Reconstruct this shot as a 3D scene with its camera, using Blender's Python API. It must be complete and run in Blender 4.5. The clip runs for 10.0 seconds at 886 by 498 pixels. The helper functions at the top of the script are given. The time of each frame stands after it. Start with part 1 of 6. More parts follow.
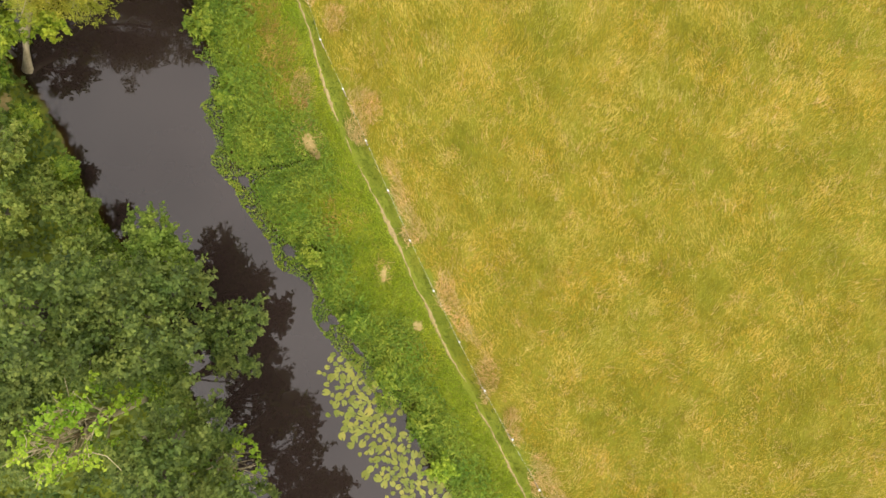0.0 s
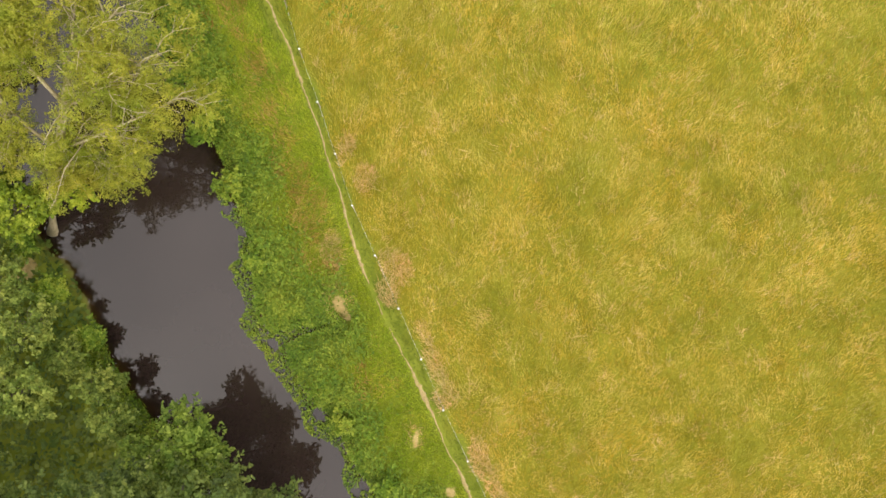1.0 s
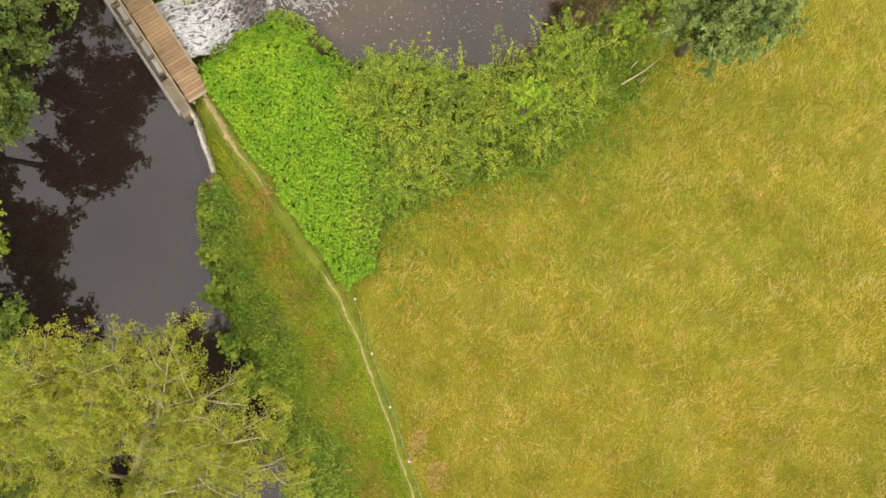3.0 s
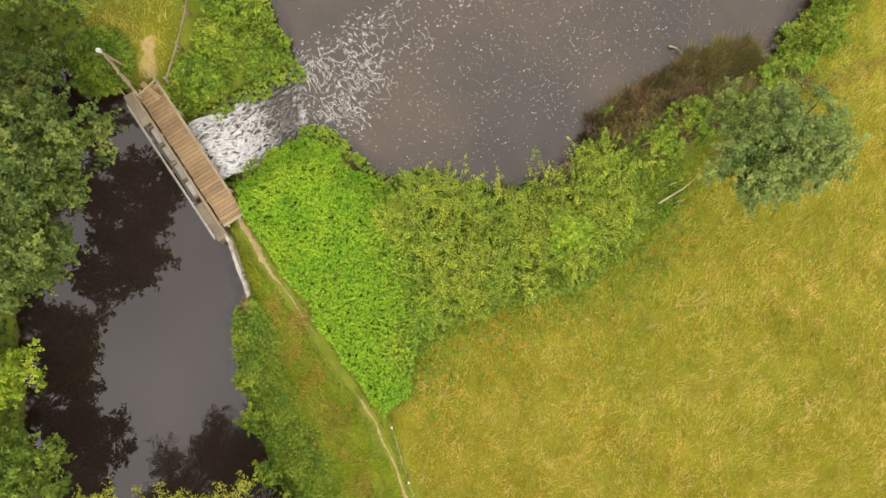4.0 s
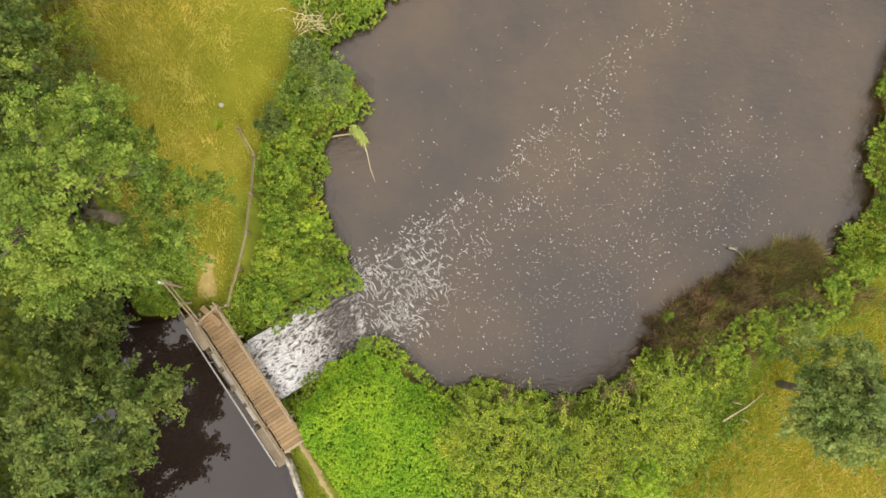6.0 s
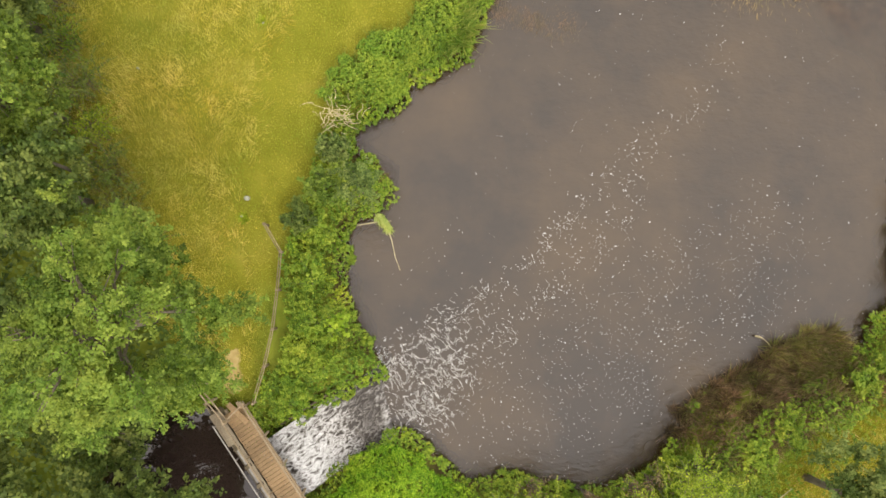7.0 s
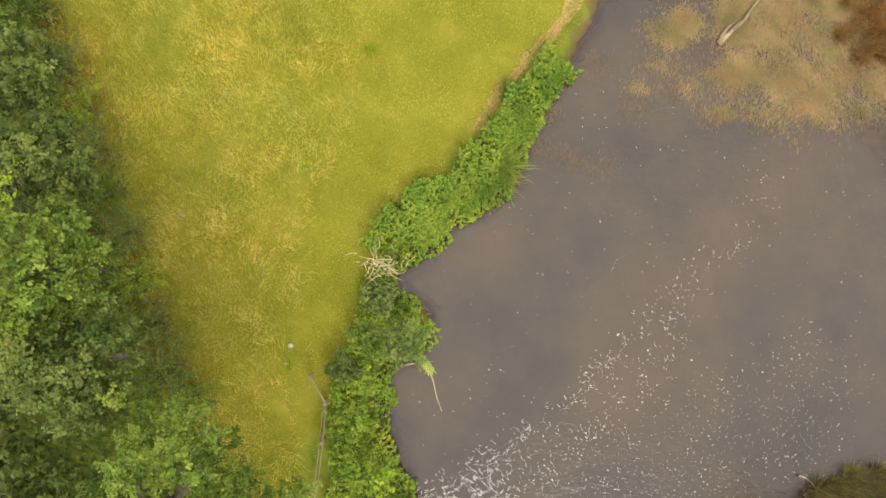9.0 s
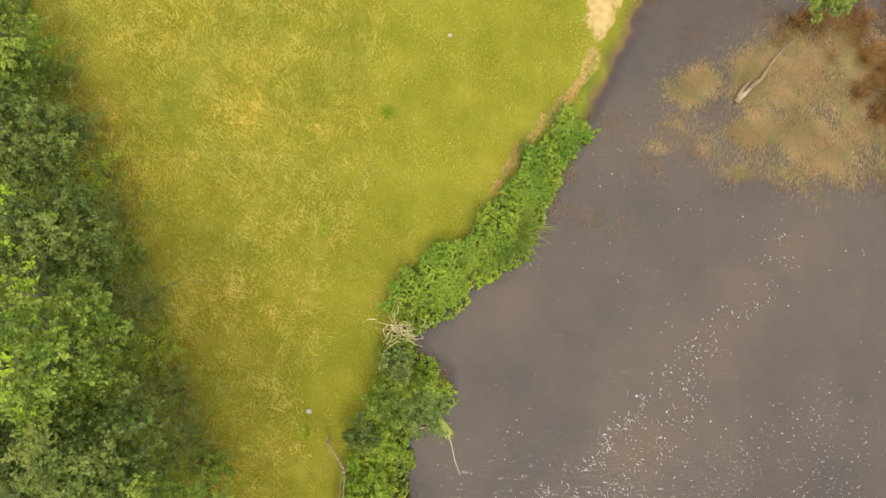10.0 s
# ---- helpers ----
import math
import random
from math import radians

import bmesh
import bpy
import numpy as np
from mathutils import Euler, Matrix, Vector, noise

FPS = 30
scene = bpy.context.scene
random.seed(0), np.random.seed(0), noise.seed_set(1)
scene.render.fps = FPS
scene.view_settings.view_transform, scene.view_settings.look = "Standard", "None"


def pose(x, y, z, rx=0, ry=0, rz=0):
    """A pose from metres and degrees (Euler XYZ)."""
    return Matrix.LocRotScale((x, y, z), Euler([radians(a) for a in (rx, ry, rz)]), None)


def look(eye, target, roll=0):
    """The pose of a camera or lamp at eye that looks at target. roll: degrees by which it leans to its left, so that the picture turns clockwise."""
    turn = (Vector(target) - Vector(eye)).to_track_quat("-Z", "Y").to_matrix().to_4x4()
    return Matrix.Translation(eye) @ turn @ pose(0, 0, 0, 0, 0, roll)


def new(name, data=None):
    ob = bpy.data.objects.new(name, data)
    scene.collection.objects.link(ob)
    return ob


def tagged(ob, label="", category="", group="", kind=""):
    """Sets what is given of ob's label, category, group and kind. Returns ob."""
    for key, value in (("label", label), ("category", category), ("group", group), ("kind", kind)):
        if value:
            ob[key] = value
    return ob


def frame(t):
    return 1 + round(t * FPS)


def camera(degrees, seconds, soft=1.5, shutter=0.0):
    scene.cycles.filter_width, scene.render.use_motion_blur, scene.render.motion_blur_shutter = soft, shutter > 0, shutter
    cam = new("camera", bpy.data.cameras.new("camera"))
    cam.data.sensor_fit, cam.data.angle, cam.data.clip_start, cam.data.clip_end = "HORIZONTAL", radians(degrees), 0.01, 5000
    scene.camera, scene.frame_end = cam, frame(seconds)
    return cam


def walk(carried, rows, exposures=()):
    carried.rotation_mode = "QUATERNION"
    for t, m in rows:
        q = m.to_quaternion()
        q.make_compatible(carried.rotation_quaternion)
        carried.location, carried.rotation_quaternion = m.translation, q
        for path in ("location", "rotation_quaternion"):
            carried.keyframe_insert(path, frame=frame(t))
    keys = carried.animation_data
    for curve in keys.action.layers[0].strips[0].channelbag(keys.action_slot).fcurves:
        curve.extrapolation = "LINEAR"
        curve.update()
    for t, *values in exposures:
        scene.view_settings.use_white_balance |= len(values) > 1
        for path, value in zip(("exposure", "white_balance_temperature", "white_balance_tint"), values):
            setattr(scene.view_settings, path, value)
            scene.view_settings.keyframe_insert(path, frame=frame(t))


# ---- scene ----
cam = camera(64.8, 10.0)
# seconds, place in metres, turns in degrees: a drone that looks nearly straight down
PATH = [
    (0, 1.511, -1.618, 33.197, 2.468, -2.615, 2.201),
    (0.5, 0.386, 1.996, 33.09, 2.784, -3.027, 2.093),
    (1, -0.615, 5.553, 33.016, 3.277, -3.201, 2.04),
    (1.5, -1.568, 9.168, 33.054, 3.569, -3.221, 1.964),
    (2, -2.541, 12.65, 33.104, 3.739, -3.212, 1.929),
    (2.5, -3.616, 15.919, 33.143, 3.803, -3.36, 1.861),
    (2.7, -4.012, 17.198, 33.145, 3.827, -3.376, 1.839),
    (3.8, -5.99, 24.19, 33.228, 2.797, -3.172, 1.898),
    (4, -6.346, 25.362, 33.23, 2.795, -3.131, 1.919),
    (4.5, -7.202, 28.052, 33.243, 2.892, -3.102, 1.89),
    (5, -8.072, 30.586, 33.208, 3.014, -3.165, 1.903),
    (5.5, -8.908, 33.046, 33.179, 3.091, -3.22, 1.858),
    (5.7, -9.202, 34.01, 33.177, 3.162, -3.194, 1.871),
    (6.8, -10.677, 39.091, 33.191, 2.919, -3.013, 2.062),
    (7, -10.927, 39.904, 33.202, 3.012, -2.971, 2.056),
    (7.5, -11.487, 41.698, 33.221, 3.258, -2.835, 2.098),
    (8, -12.028, 43.314, 33.305, 3.537, -2.759, 2.09),
    (8.5, -12.518, 44.858, 33.376, 3.749, -2.617, 2.082),
    (9, -12.925, 46.346, 33.474, 3.792, -2.45, 2.081),
    (9.5, -13.32, 47.706, 33.517, 3.951, -2.274, 2.004),
    (10, -13.773, 49.1, 33.547, 4.258, -2.218, 2.034),
]
walk(cam, [(t, pose(x, y, z, rx, ry, rz)) for t, x, y, z, rx, ry, rz in PATH])

# ---- light: a bright overcast sky with a soft sun ----
world = bpy.data.worlds.new("overcast_sky")
scene.world = world
world.use_nodes = True
wt = world.node_tree
wt.nodes.clear()
w_out = wt.nodes.new("ShaderNodeOutputWorld")
w_sky = wt.nodes.new("ShaderNodeTexSky")
w_sky.sky_type, w_sky.sun_disc = "NISHITA", False
w_sky.sun_elevation, w_sky.sun_rotation = radians(45), radians(159)
w_bg = wt.nodes.new("ShaderNodeBackground")
w_bg.inputs["Strength"].default_value = 0.03
wt.links.new(w_sky.outputs["Color"], w_bg.inputs["Color"])
# cloud cover: brightest overhead, dimmer to the horizon
w_co = wt.nodes.new("ShaderNodeTexCoord")
w_sep = wt.nodes.new("ShaderNodeSeparateXYZ")
w_ramp = wt.nodes.new("ShaderNodeValToRGB")
w_ramp.color_ramp.elements[0].position, w_ramp.color_ramp.elements[0].color = 0.0, (0.42, 0.42, 0.41, 1)
w_ramp.color_ramp.elements[1].position, w_ramp.color_ramp.elements[1].color = 1.0, (1.0, 0.918, 0.855, 1)
w_cl = wt.nodes.new("ShaderNodeBackground")
w_cl.inputs["Strength"].default_value = 1.5
w_add = wt.nodes.new("ShaderNodeAddShader")
wt.links.new(w_co.outputs["Generated"], w_sep.inputs[0])
wt.links.new(w_sep.outputs["Z"], w_ramp.inputs["Fac"])
w_noise = wt.nodes.new("ShaderNodeTexNoise")
w_noise.inputs["Scale"].default_value, w_noise.inputs["Detail"].default_value = 3.0, 4.0
w_tone = wt.nodes.new("ShaderNodeValToRGB")
w_tone.color_ramp.elements[0].position, w_tone.color_ramp.elements[0].color = 0.3, (0.80, 0.81, 0.83, 1)
w_tone.color_ramp.elements[1].position, w_tone.color_ramp.elements[1].color = 0.7, (1.18, 1.17, 1.16, 1)
w_mul = wt.nodes.new("ShaderNodeMix")
w_mul.data_type, w_mul.blend_type = "RGBA", "MULTIPLY"
w_mul.inputs[0].default_value = 1.0
wt.links.new(w_co.outputs["Generated"], w_noise.inputs["Vector"])
wt.links.new(w_noise.outputs["Fac"], w_tone.inputs["Fac"])
wt.links.new(w_ramp.outputs["Color"], w_mul.inputs[6])
wt.links.new(w_tone.outputs["Color"], w_mul.inputs[7])
wt.links.new(w_mul.outputs[2], w_cl.inputs["Color"])
wt.links.new(w_bg.outputs[0], w_add.inputs[0])
wt.links.new(w_cl.outputs[0], w_add.inputs[1])
wt.links.new(w_add.outputs[0], w_out.inputs["Surface"])
sun_data = bpy.data.lights.new("sun", "SUN")
sun_data.energy, sun_data.angle, sun_data.color = 1.0, radians(14), (1.0, 0.94, 0.84)
sun = new("sun", sun_data)
sun.matrix_world = look((14, -36, 38), (0, 0, 0))
scene.view_settings.exposure = 0.70


# ---- materials ----
def shader(name):
    m = bpy.data.materials.new(name)
    m.use_nodes = True
    nt = m.node_tree
    return m, nt, nt.nodes["Principled BSDF"]


def node(nt, kind, **inputs):
    n = nt.nodes.new("ShaderNode" + kind)
    for k, v in inputs.items():
        n.inputs[k.replace("_", " ")].default_value = v
    return n


def ramp(nt, fac, stops):
    r = nt.nodes.new("ShaderNodeValToRGB")
    e = r.color_ramp.elements
    while len(e) < len(stops):
        e.new(0.5)
    for el, (p, c) in zip(e, stops):
        el.position, el.color = p, (*c, 1)
    nt.links.new(fac, r.inputs["Fac"])
    return r.outputs["Color"]


def noise_at(nt, scale, detail=4.0, rough=0.6, stretch=None):
    co = nt.nodes.new("ShaderNodeNewGeometry").outputs["Position"]
    if stretch:
        mp = nt.nodes.new("ShaderNodeMapping")
        mp.inputs["Scale"].default_value = stretch
        nt.links.new(co, mp.inputs["Vector"])
        co = mp.outputs["Vector"]
    n = node(nt, "TexNoise", Scale=scale, Detail=detail, Roughness=rough)
    nt.links.new(co, n.inputs["Vector"])
    return n.outputs["Fac"]


def mixc(nt, fac, a, b, mode="MIX"):
    m = nt.nodes.new("ShaderNodeMix")
    m.data_type, m.blend_type = "RGBA", mode
    for sock, v in ((m.inputs[0], fac), (m.inputs[6], a), (m.inputs[7], b)):
        if hasattr(v, "is_linked"):
            nt.links.new(v, sock)
        else:
            sock.default_value = v if isinstance(v, float) else (*v, 1)
    return m.outputs[2]


def math_node(nt, op, a, b=0.0):
    m = nt.nodes.new("ShaderNodeMath")
    m.operation = op
    for sock, v in zip(m.inputs, (a, b)):
        if hasattr(v, "is_linked"):
            nt.links.new(v, sock)
        else:
            sock.default_value = v
    return m.outputs[0]


def attr(nt, name):
    a = nt.nodes.new("ShaderNodeAttribute")
    a.attribute_name = name
    return a.outputs["Fac"]


def bump(nt, bsdf, height, strength, distance):
    b = node(nt, "Bump", Strength=strength, Distance=distance)
    nt.links.new(height, b.inputs["Height"])
    nt.links.new(b.outputs["Normal"], bsdf.inputs["Normal"])


def leafy(name, dark, mid, light, patch=0.7, rough=0.55, glow=0.3, own_share=0.45):
    """Leaves or blades: each spray or tuft has its tone, each leaf departs from it, and whole stretches drift."""
    m, nt, b = shader(name)
    g = nt.nodes.new("ShaderNodeNewGeometry")
    own = math_node(nt, "MULTIPLY", g.outputs["Random Per Island"], own_share)
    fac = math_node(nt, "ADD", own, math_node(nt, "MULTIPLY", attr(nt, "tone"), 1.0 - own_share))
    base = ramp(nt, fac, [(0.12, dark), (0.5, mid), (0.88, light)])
    drift = ramp(nt, noise_at(nt, patch, 4, 0.6), [(0.28, (0.68, 0.84, 0.7)), (0.5, (1.0, 1.0, 1.0)), (0.72, (1.25, 1.1, 1.15))])
    col = mixc(nt, 1.0, base, drift, "MULTIPLY")
    nt.links.new(col, b.inputs["Base Color"])
    b.inputs["Roughness"].default_value = rough
    b.inputs["Specular IOR Level"].default_value = 0.25
    tr = nt.nodes.new("ShaderNodeBsdfTranslucent")
    nt.links.new(col, tr.inputs["Color"])
    mx = nt.nodes.new("ShaderNodeMixShader")
    mx.inputs[0].default_value = glow
    nt.links.new(b.outputs[0], mx.inputs[1])
    nt.links.new(tr.outputs[0], mx.inputs[2])
    nt.links.new(mx.outputs[0], nt.nodes["Material Output"].inputs["Surface"])
    return m


def rough_stuff(name, a, b_col, scale, rough=0.85, relief=0.02, fine=8.0, metal=0.0):
    """Stone, wood, bark, metal: two tones at two scales with relief."""
    m, nt, b = shader(name)
    big = ramp(nt, noise_at(nt, scale), [(0.3, a), (0.7, b_col)])
    small = ramp(nt, noise_at(nt, scale * fine, 5), [(0.3, (0.7, 0.7, 0.7)), (0.7, (1.2, 1.2, 1.2))])
    oi = nt.nodes.new("ShaderNodeObjectInfo")
    own = ramp(nt, oi.outputs["Random"], [(0.0, (0.8, 0.8, 0.8)), (1.0, (1.15, 1.15, 1.15))])
    nt.links.new(mixc(nt, 1.0, mixc(nt, 1.0, big, small, "MULTIPLY"), own, "MULTIPLY"), b.inputs["Base Color"])
    b.inputs["Roughness"].default_value = rough
    b.inputs["Metallic"].default_value = metal
    bump(nt, b, noise_at(nt, scale * fine, 5), 0.6, relief)
    return m


def ground_material():
    m, nt, b = shader("meadow_ground")
    # darker than the blades: the shade in the gaps between them is in this colour
    straw = ramp(nt, noise_at(nt, 0.35, 6, 0.65), [(0.3, (0.140, 0.140, 0.010)), (0.55, (0.205, 0.192, 0.018)), (0.75, (0.28, 0.24, 0.035))])
    green = ramp(nt, noise_at(nt, 0.9, 5), [(0.3, (0.10, 0.14, 0.013)), (0.7, (0.21, 0.24, 0.03))])
    soil = ramp(nt, noise_at(nt, 3.0, 6), [(0.3, (0.34, 0.24, 0.09)), (0.7, (0.50, 0.38, 0.17))])
    mud = ramp(nt, noise_at(nt, 0.8, 5), [(0.3, (0.05, 0.035, 0.02)), (0.7, (0.16, 0.10, 0.05))])
    silt = ramp(nt, noise_at(nt, 1.2, 6), [(0.35, (0.16, 0.09, 0.03)), (0.7, (0.42, 0.25, 0.10))])
    c = mixc(nt, attr(nt, "lush"), straw, green)
    wob = math_node(nt, "SUBTRACT", noise_at(nt, 2.2, 5), 0.5)
    grit = math_node(nt, "SUBTRACT", noise_at(nt, 7.0, 5), 0.5)
    worn = math_node(nt, "ADD", attr(nt, "soil"), math_node(nt, "ADD", math_node(nt, "MULTIPLY", wob, 0.7), math_node(nt, "MULTIPLY", grit, 0.8)))
    fac = math_node(nt, "MULTIPLY", ramp(nt, worn, [(0.38, (0, 0, 0)), (0.62, (0.9, 0.9, 0.9))]), ramp(nt, attr(nt, "soil"), [(0.02, (0, 0, 0)), (0.2, (1, 1, 1))]))
    c = mixc(nt, fac, c, soil)
    c = mixc(nt, attr(nt, "bed"), c, mud)
    c = mixc(nt, attr(nt, "silt"), c, silt)
    nt.links.new(c, b.inputs["Base Color"])
    b.inputs["Roughness"].default_value = 0.95
    b.inputs["Specular IOR Level"].default_value = 0.1
    bump(nt, b, noise_at(nt, 9.0, 6, 0.7), 0.5, 0.06)
    return m


def water_material(name, murk_a, murk_b, ripple, ripple_scale, ior=1.62, gloss=0.03):
    """Murky water: a clear skin over silt in suspension; the bed shows where it is shallow."""
    m, nt, b = shader(name)
    nt.nodes.remove(b)
    dif = nt.nodes.new("ShaderNodeBsdfDiffuse")
    nt.links.new(ramp(nt, noise_at(nt, 0.16, 5, 0.6), [(0.35, murk_a), (0.7, murk_b)]), dif.inputs["Color"])
    clear = nt.nodes.new("ShaderNodeBsdfTransparent")
    clear.inputs["Color"].default_value = (0.75, 0.62, 0.45, 1)
    body = nt.nodes.new("ShaderNodeMixShader")
    nt.links.new(attr(nt, "murk"), body.inputs[0])
    nt.links.new(clear.outputs[0], body.inputs[1])
    nt.links.new(dif.outputs[0], body.inputs[2])
    gl = node(nt, "BsdfGlossy", Roughness=gloss)
    fr = node(nt, "Fresnel", IOR=ior)
    top = nt.nodes.new("ShaderNodeMixShader")
    bm_ = node(nt, "Bump", Strength=ripple, Distance=0.1)
    nt.links.new(noise_at(nt, ripple_scale, 4, 0.55, (1.0, 1.6, 1.0)), bm_.inputs["Height"])
    for n in (gl, fr):
        nt.links.new(bm_.outputs["Normal"], n.inputs["Normal"])
    nt.links.new(fr.outputs[0], top.inputs[0])
    nt.links.new(body.outputs[0], top.inputs[1])
    nt.links.new(gl.outputs[0], top.inputs[2])
    nt.links.new(top.outputs[0], nt.nodes["Material Output"].inputs["Surface"])
    return m


def torrent_material():
    """Broken water: torn veins of foam drawn out along the flow over dark water, closing to white where it churns."""
    m, nt, b = shader("white_water")
    flow = nt.nodes.new("ShaderNodeCombineXYZ")
    nt.links.new(math_node(nt, "MULTIPLY", attr(nt, "along"), 7.0), flow.inputs[0])
    nt.links.new(math_node(nt, "MULTIPLY", attr(nt, "across"), 6.5), flow.inputs[1])

    def torn(scale, detail, distortion):
        n = node(nt, "TexNoise", Scale=scale, Detail=detail, Roughness=0.62, Distortion=distortion)
        nt.links.new(flow.outputs[0], n.inputs["Vector"])
        return n.outputs["Fac"]

    vein = math_node(nt, "ABSOLUTE", math_node(nt, "SUBTRACT", torn(1.9, 7, 0.5), 0.5))
    vein = math_node(nt, "SUBTRACT", 0.5, math_node(nt, "MULTIPLY", vein, 3.6))
    lump = torn(2.6, 6, 0.6)
    k = math_node(nt, "ADD", math_node(nt, "ADD", math_node(nt, "MULTIPLY", vein, 0.7), math_node(nt, "MULTIPLY", lump, 0.5)), math_node(nt, "SUBTRACT", attr(nt, "churn"), 0.2))
    col = ramp(nt, k, [(0.44, (0.045, 0.037, 0.030)), (0.60, (0.15, 0.135, 0.118)), (0.74, (0.40, 0.385, 0.36)), (0.95, (0.78, 0.77, 0.75))])
    nt.links.new(col, b.inputs["Base Color"])
    b.inputs["Roughness"].default_value = 0.25
    bump(nt, b, k, 0.8, 0.1)
    return m


M_GROUND = ground_material()
M_RIVER = water_material("still_river_water", (0.019, 0.0125, 0.010), (0.024, 0.016, 0.013), 0.015, 1.2)
M_POOL = water_material("churned_pool_water", (0.035, 0.027, 0.019), (0.072, 0.049, 0.026), 0.62, 2.2, gloss=0.1)
M_TORRENT = torrent_material()
M_FOAM = rough_stuff("foam", (0.38, 0.36, 0.32), (0.62, 0.60, 0.56), 3.0, 0.7, 0.004)
M_STRAW = leafy("dry_grass", (0.185, 0.172, 0.007), (0.425, 0.336, 0.019), (0.725, 0.560, 0.150), 0.3, own_share=0.32)
M_GRASS = leafy("green_grass", (0.145, 0.220, 0.008), (0.290, 0.370, 0.014), (0.500, 0.520, 0.044), 0.5)
M_MEADOW = leafy("meadow_blades", (0.200, 0.225, 0.016), (0.405, 0.380, 0.040), (0.664, 0.558, 0.130), 0.3, own_share=0.3)
M_LAWN = leafy("lawn_blades", (0.229, 0.269, 0.018), (0.389, 0.403, 0.046), (0.554, 0.521, 0.108), 0.4, own_share=0.25)
M_ROUND = leafy("round_tree_leaves", (0.074, 0.120, 0.028), (0.178, 0.245, 0.058), (0.355, 0.420, 0.110), glow=0.42)
M_REEDOLD = leafy("olive_reed", (0.10, 0.105, 0.022), (0.225, 0.230, 0.048), (0.44, 0.42, 0.11))
M_MOWN = leafy("trodden_grass", (0.050, 0.080, 0.004), (0.095, 0.130, 0.006), (0.165, 0.190, 0.016), 0.8)
M_REED = leafy("reed_blades", (0.089, 0.149, 0.023), (0.177, 0.276, 0.034), (0.430, 0.414, 0.092))
M_NETTLE = leafy("nettle_leaves", (0.085, 0.182, 0.007), (0.226, 0.408, 0.014), (0.435, 0.595, 0.032))
M_FRESH = leafy("young_lime_leaves", (0.14, 0.25, 0.014), (0.28, 0.42, 0.024), (0.44, 0.56, 0.055), glow=0.45)
M_HERB = leafy("verge_herbs", (0.066, 0.120, 0.010), (0.156, 0.240, 0.016), (0.324, 0.384, 0.036))
M_DOCK = leafy("dry_dock", (0.24, 0.15, 0.03), (0.46, 0.28, 0.07), (0.68, 0.43, 0.16))
M_ALDER = leafy("alder_leaves", (0.055, 0.084, 0.020), (0.132, 0.184, 0.036), (0.255, 0.310, 0.062), glow=0.42)
M_ASH = leafy("ash_leaves", (0.071, 0.118, 0.016), (0.175, 0.258, 0.032), (0.345, 0.435, 0.066), glow=0.42)
M_WILLOW = leafy("willow_leaves", (0.155, 0.180, 0.010), (0.285, 0.305, 0.021), (0.425, 0.420, 0.048))
M_SALLOW = leafy("grey_sallow_leaves", (0.070, 0.110, 0.016), (0.165, 0.222, 0.032), (0.31, 0.36, 0.064))
M_BANK = leafy("bank_leaves", (0.072, 0.134, 0.012), (0.186, 0.290, 0.021), (0.385, 0.465, 0.048))
M_LIME = leafy("fresh_leaves", (0.084, 0.134, 0.007), (0.176, 0.246, 0.012), (0.318, 0.374, 0.028))
M_HAW = leafy("scrub_leaves", (0.108, 0.170, 0.012), (0.268, 0.366, 0.020), (0.485, 0.550, 0.045))
M_BROWN = leafy("withered_stems", (0.065, 0.044, 0.025), (0.195, 0.128, 0.066), (0.560, 0.390, 0.215))
M_RUST = leafy("rusty_marsh_plants", (0.14, 0.07, 0.02), (0.29, 0.155, 0.045), (0.45, 0.27, 0.09))
M_PAD = leafy("lily_leaf", (0.120, 0.142, 0.018), (0.195, 0.213, 0.029), (0.286, 0.283, 0.050), 1.5, 0.4, 0.1)
M_SOIL = rough_stuff("trodden_earth", (0.30, 0.22, 0.09), (0.46, 0.36, 0.17), 2.5, 0.95, 0.015)
# leaf colours darkened to carry the shade below the trees
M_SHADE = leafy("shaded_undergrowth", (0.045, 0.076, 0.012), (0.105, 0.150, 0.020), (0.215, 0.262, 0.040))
M_BARK = rough_stuff("bark", (0.10, 0.08, 0.055), (0.21, 0.175, 0.12), 2.0, 0.9, 0.02)
M_PALEBARK = rough_stuff("pale_bark", (0.36, 0.295, 0.16), (0.55, 0.465, 0.28), 2.0, 0.9, 0.01)
M_PLANK = rough_stuff("weathered_deck", (0.225, 0.145, 0.068), (0.32, 0.215, 0.108), 1.4, 0.85, 0.006, 14)
M_TIMBER = rough_stuff("grey_timber", (0.27, 0.20, 0.115), (0.40, 0.315, 0.20), 1.6, 0.85, 0.006, 12)
M_STONE = rough_stuff("pale_limestone", (0.20, 0.17, 0.12), (0.62, 0.57, 0.47), 3.0, 0.9, 0.02)
M_CONCRETE = rough_stuff("stained_concrete", (0.17, 0.13, 0.085), (0.29, 0.24, 0.16), 1.2, 0.9, 0.01, 16)
M_STEEL = rough_stuff("galvanised_steel", (0.30, 0.28, 0.25), (0.42, 0.40, 0.36), 2.0, 0.55, 0.002, 10, 0.3)
M_WETWALL = rough_stuff("wet_stained_concrete", (0.09, 0.07, 0.04), (0.19, 0.15, 0.09), 1.4, 0.8, 0.01, 14)
M_IRON = rough_stuff("dark_iron", (0.16, 0.15, 0.15), (0.28, 0.27, 0.27), 2.0, 0.6, 0.004, 10, 0.3)
M_WHITE = rough_stuff("white_plastic", (0.72, 0.71, 0.68), (0.82, 0.81, 0.78), 3.0, 0.5, 0.001)


# ---- helpers for shapes ----
rng = np.random.default_rng(7)


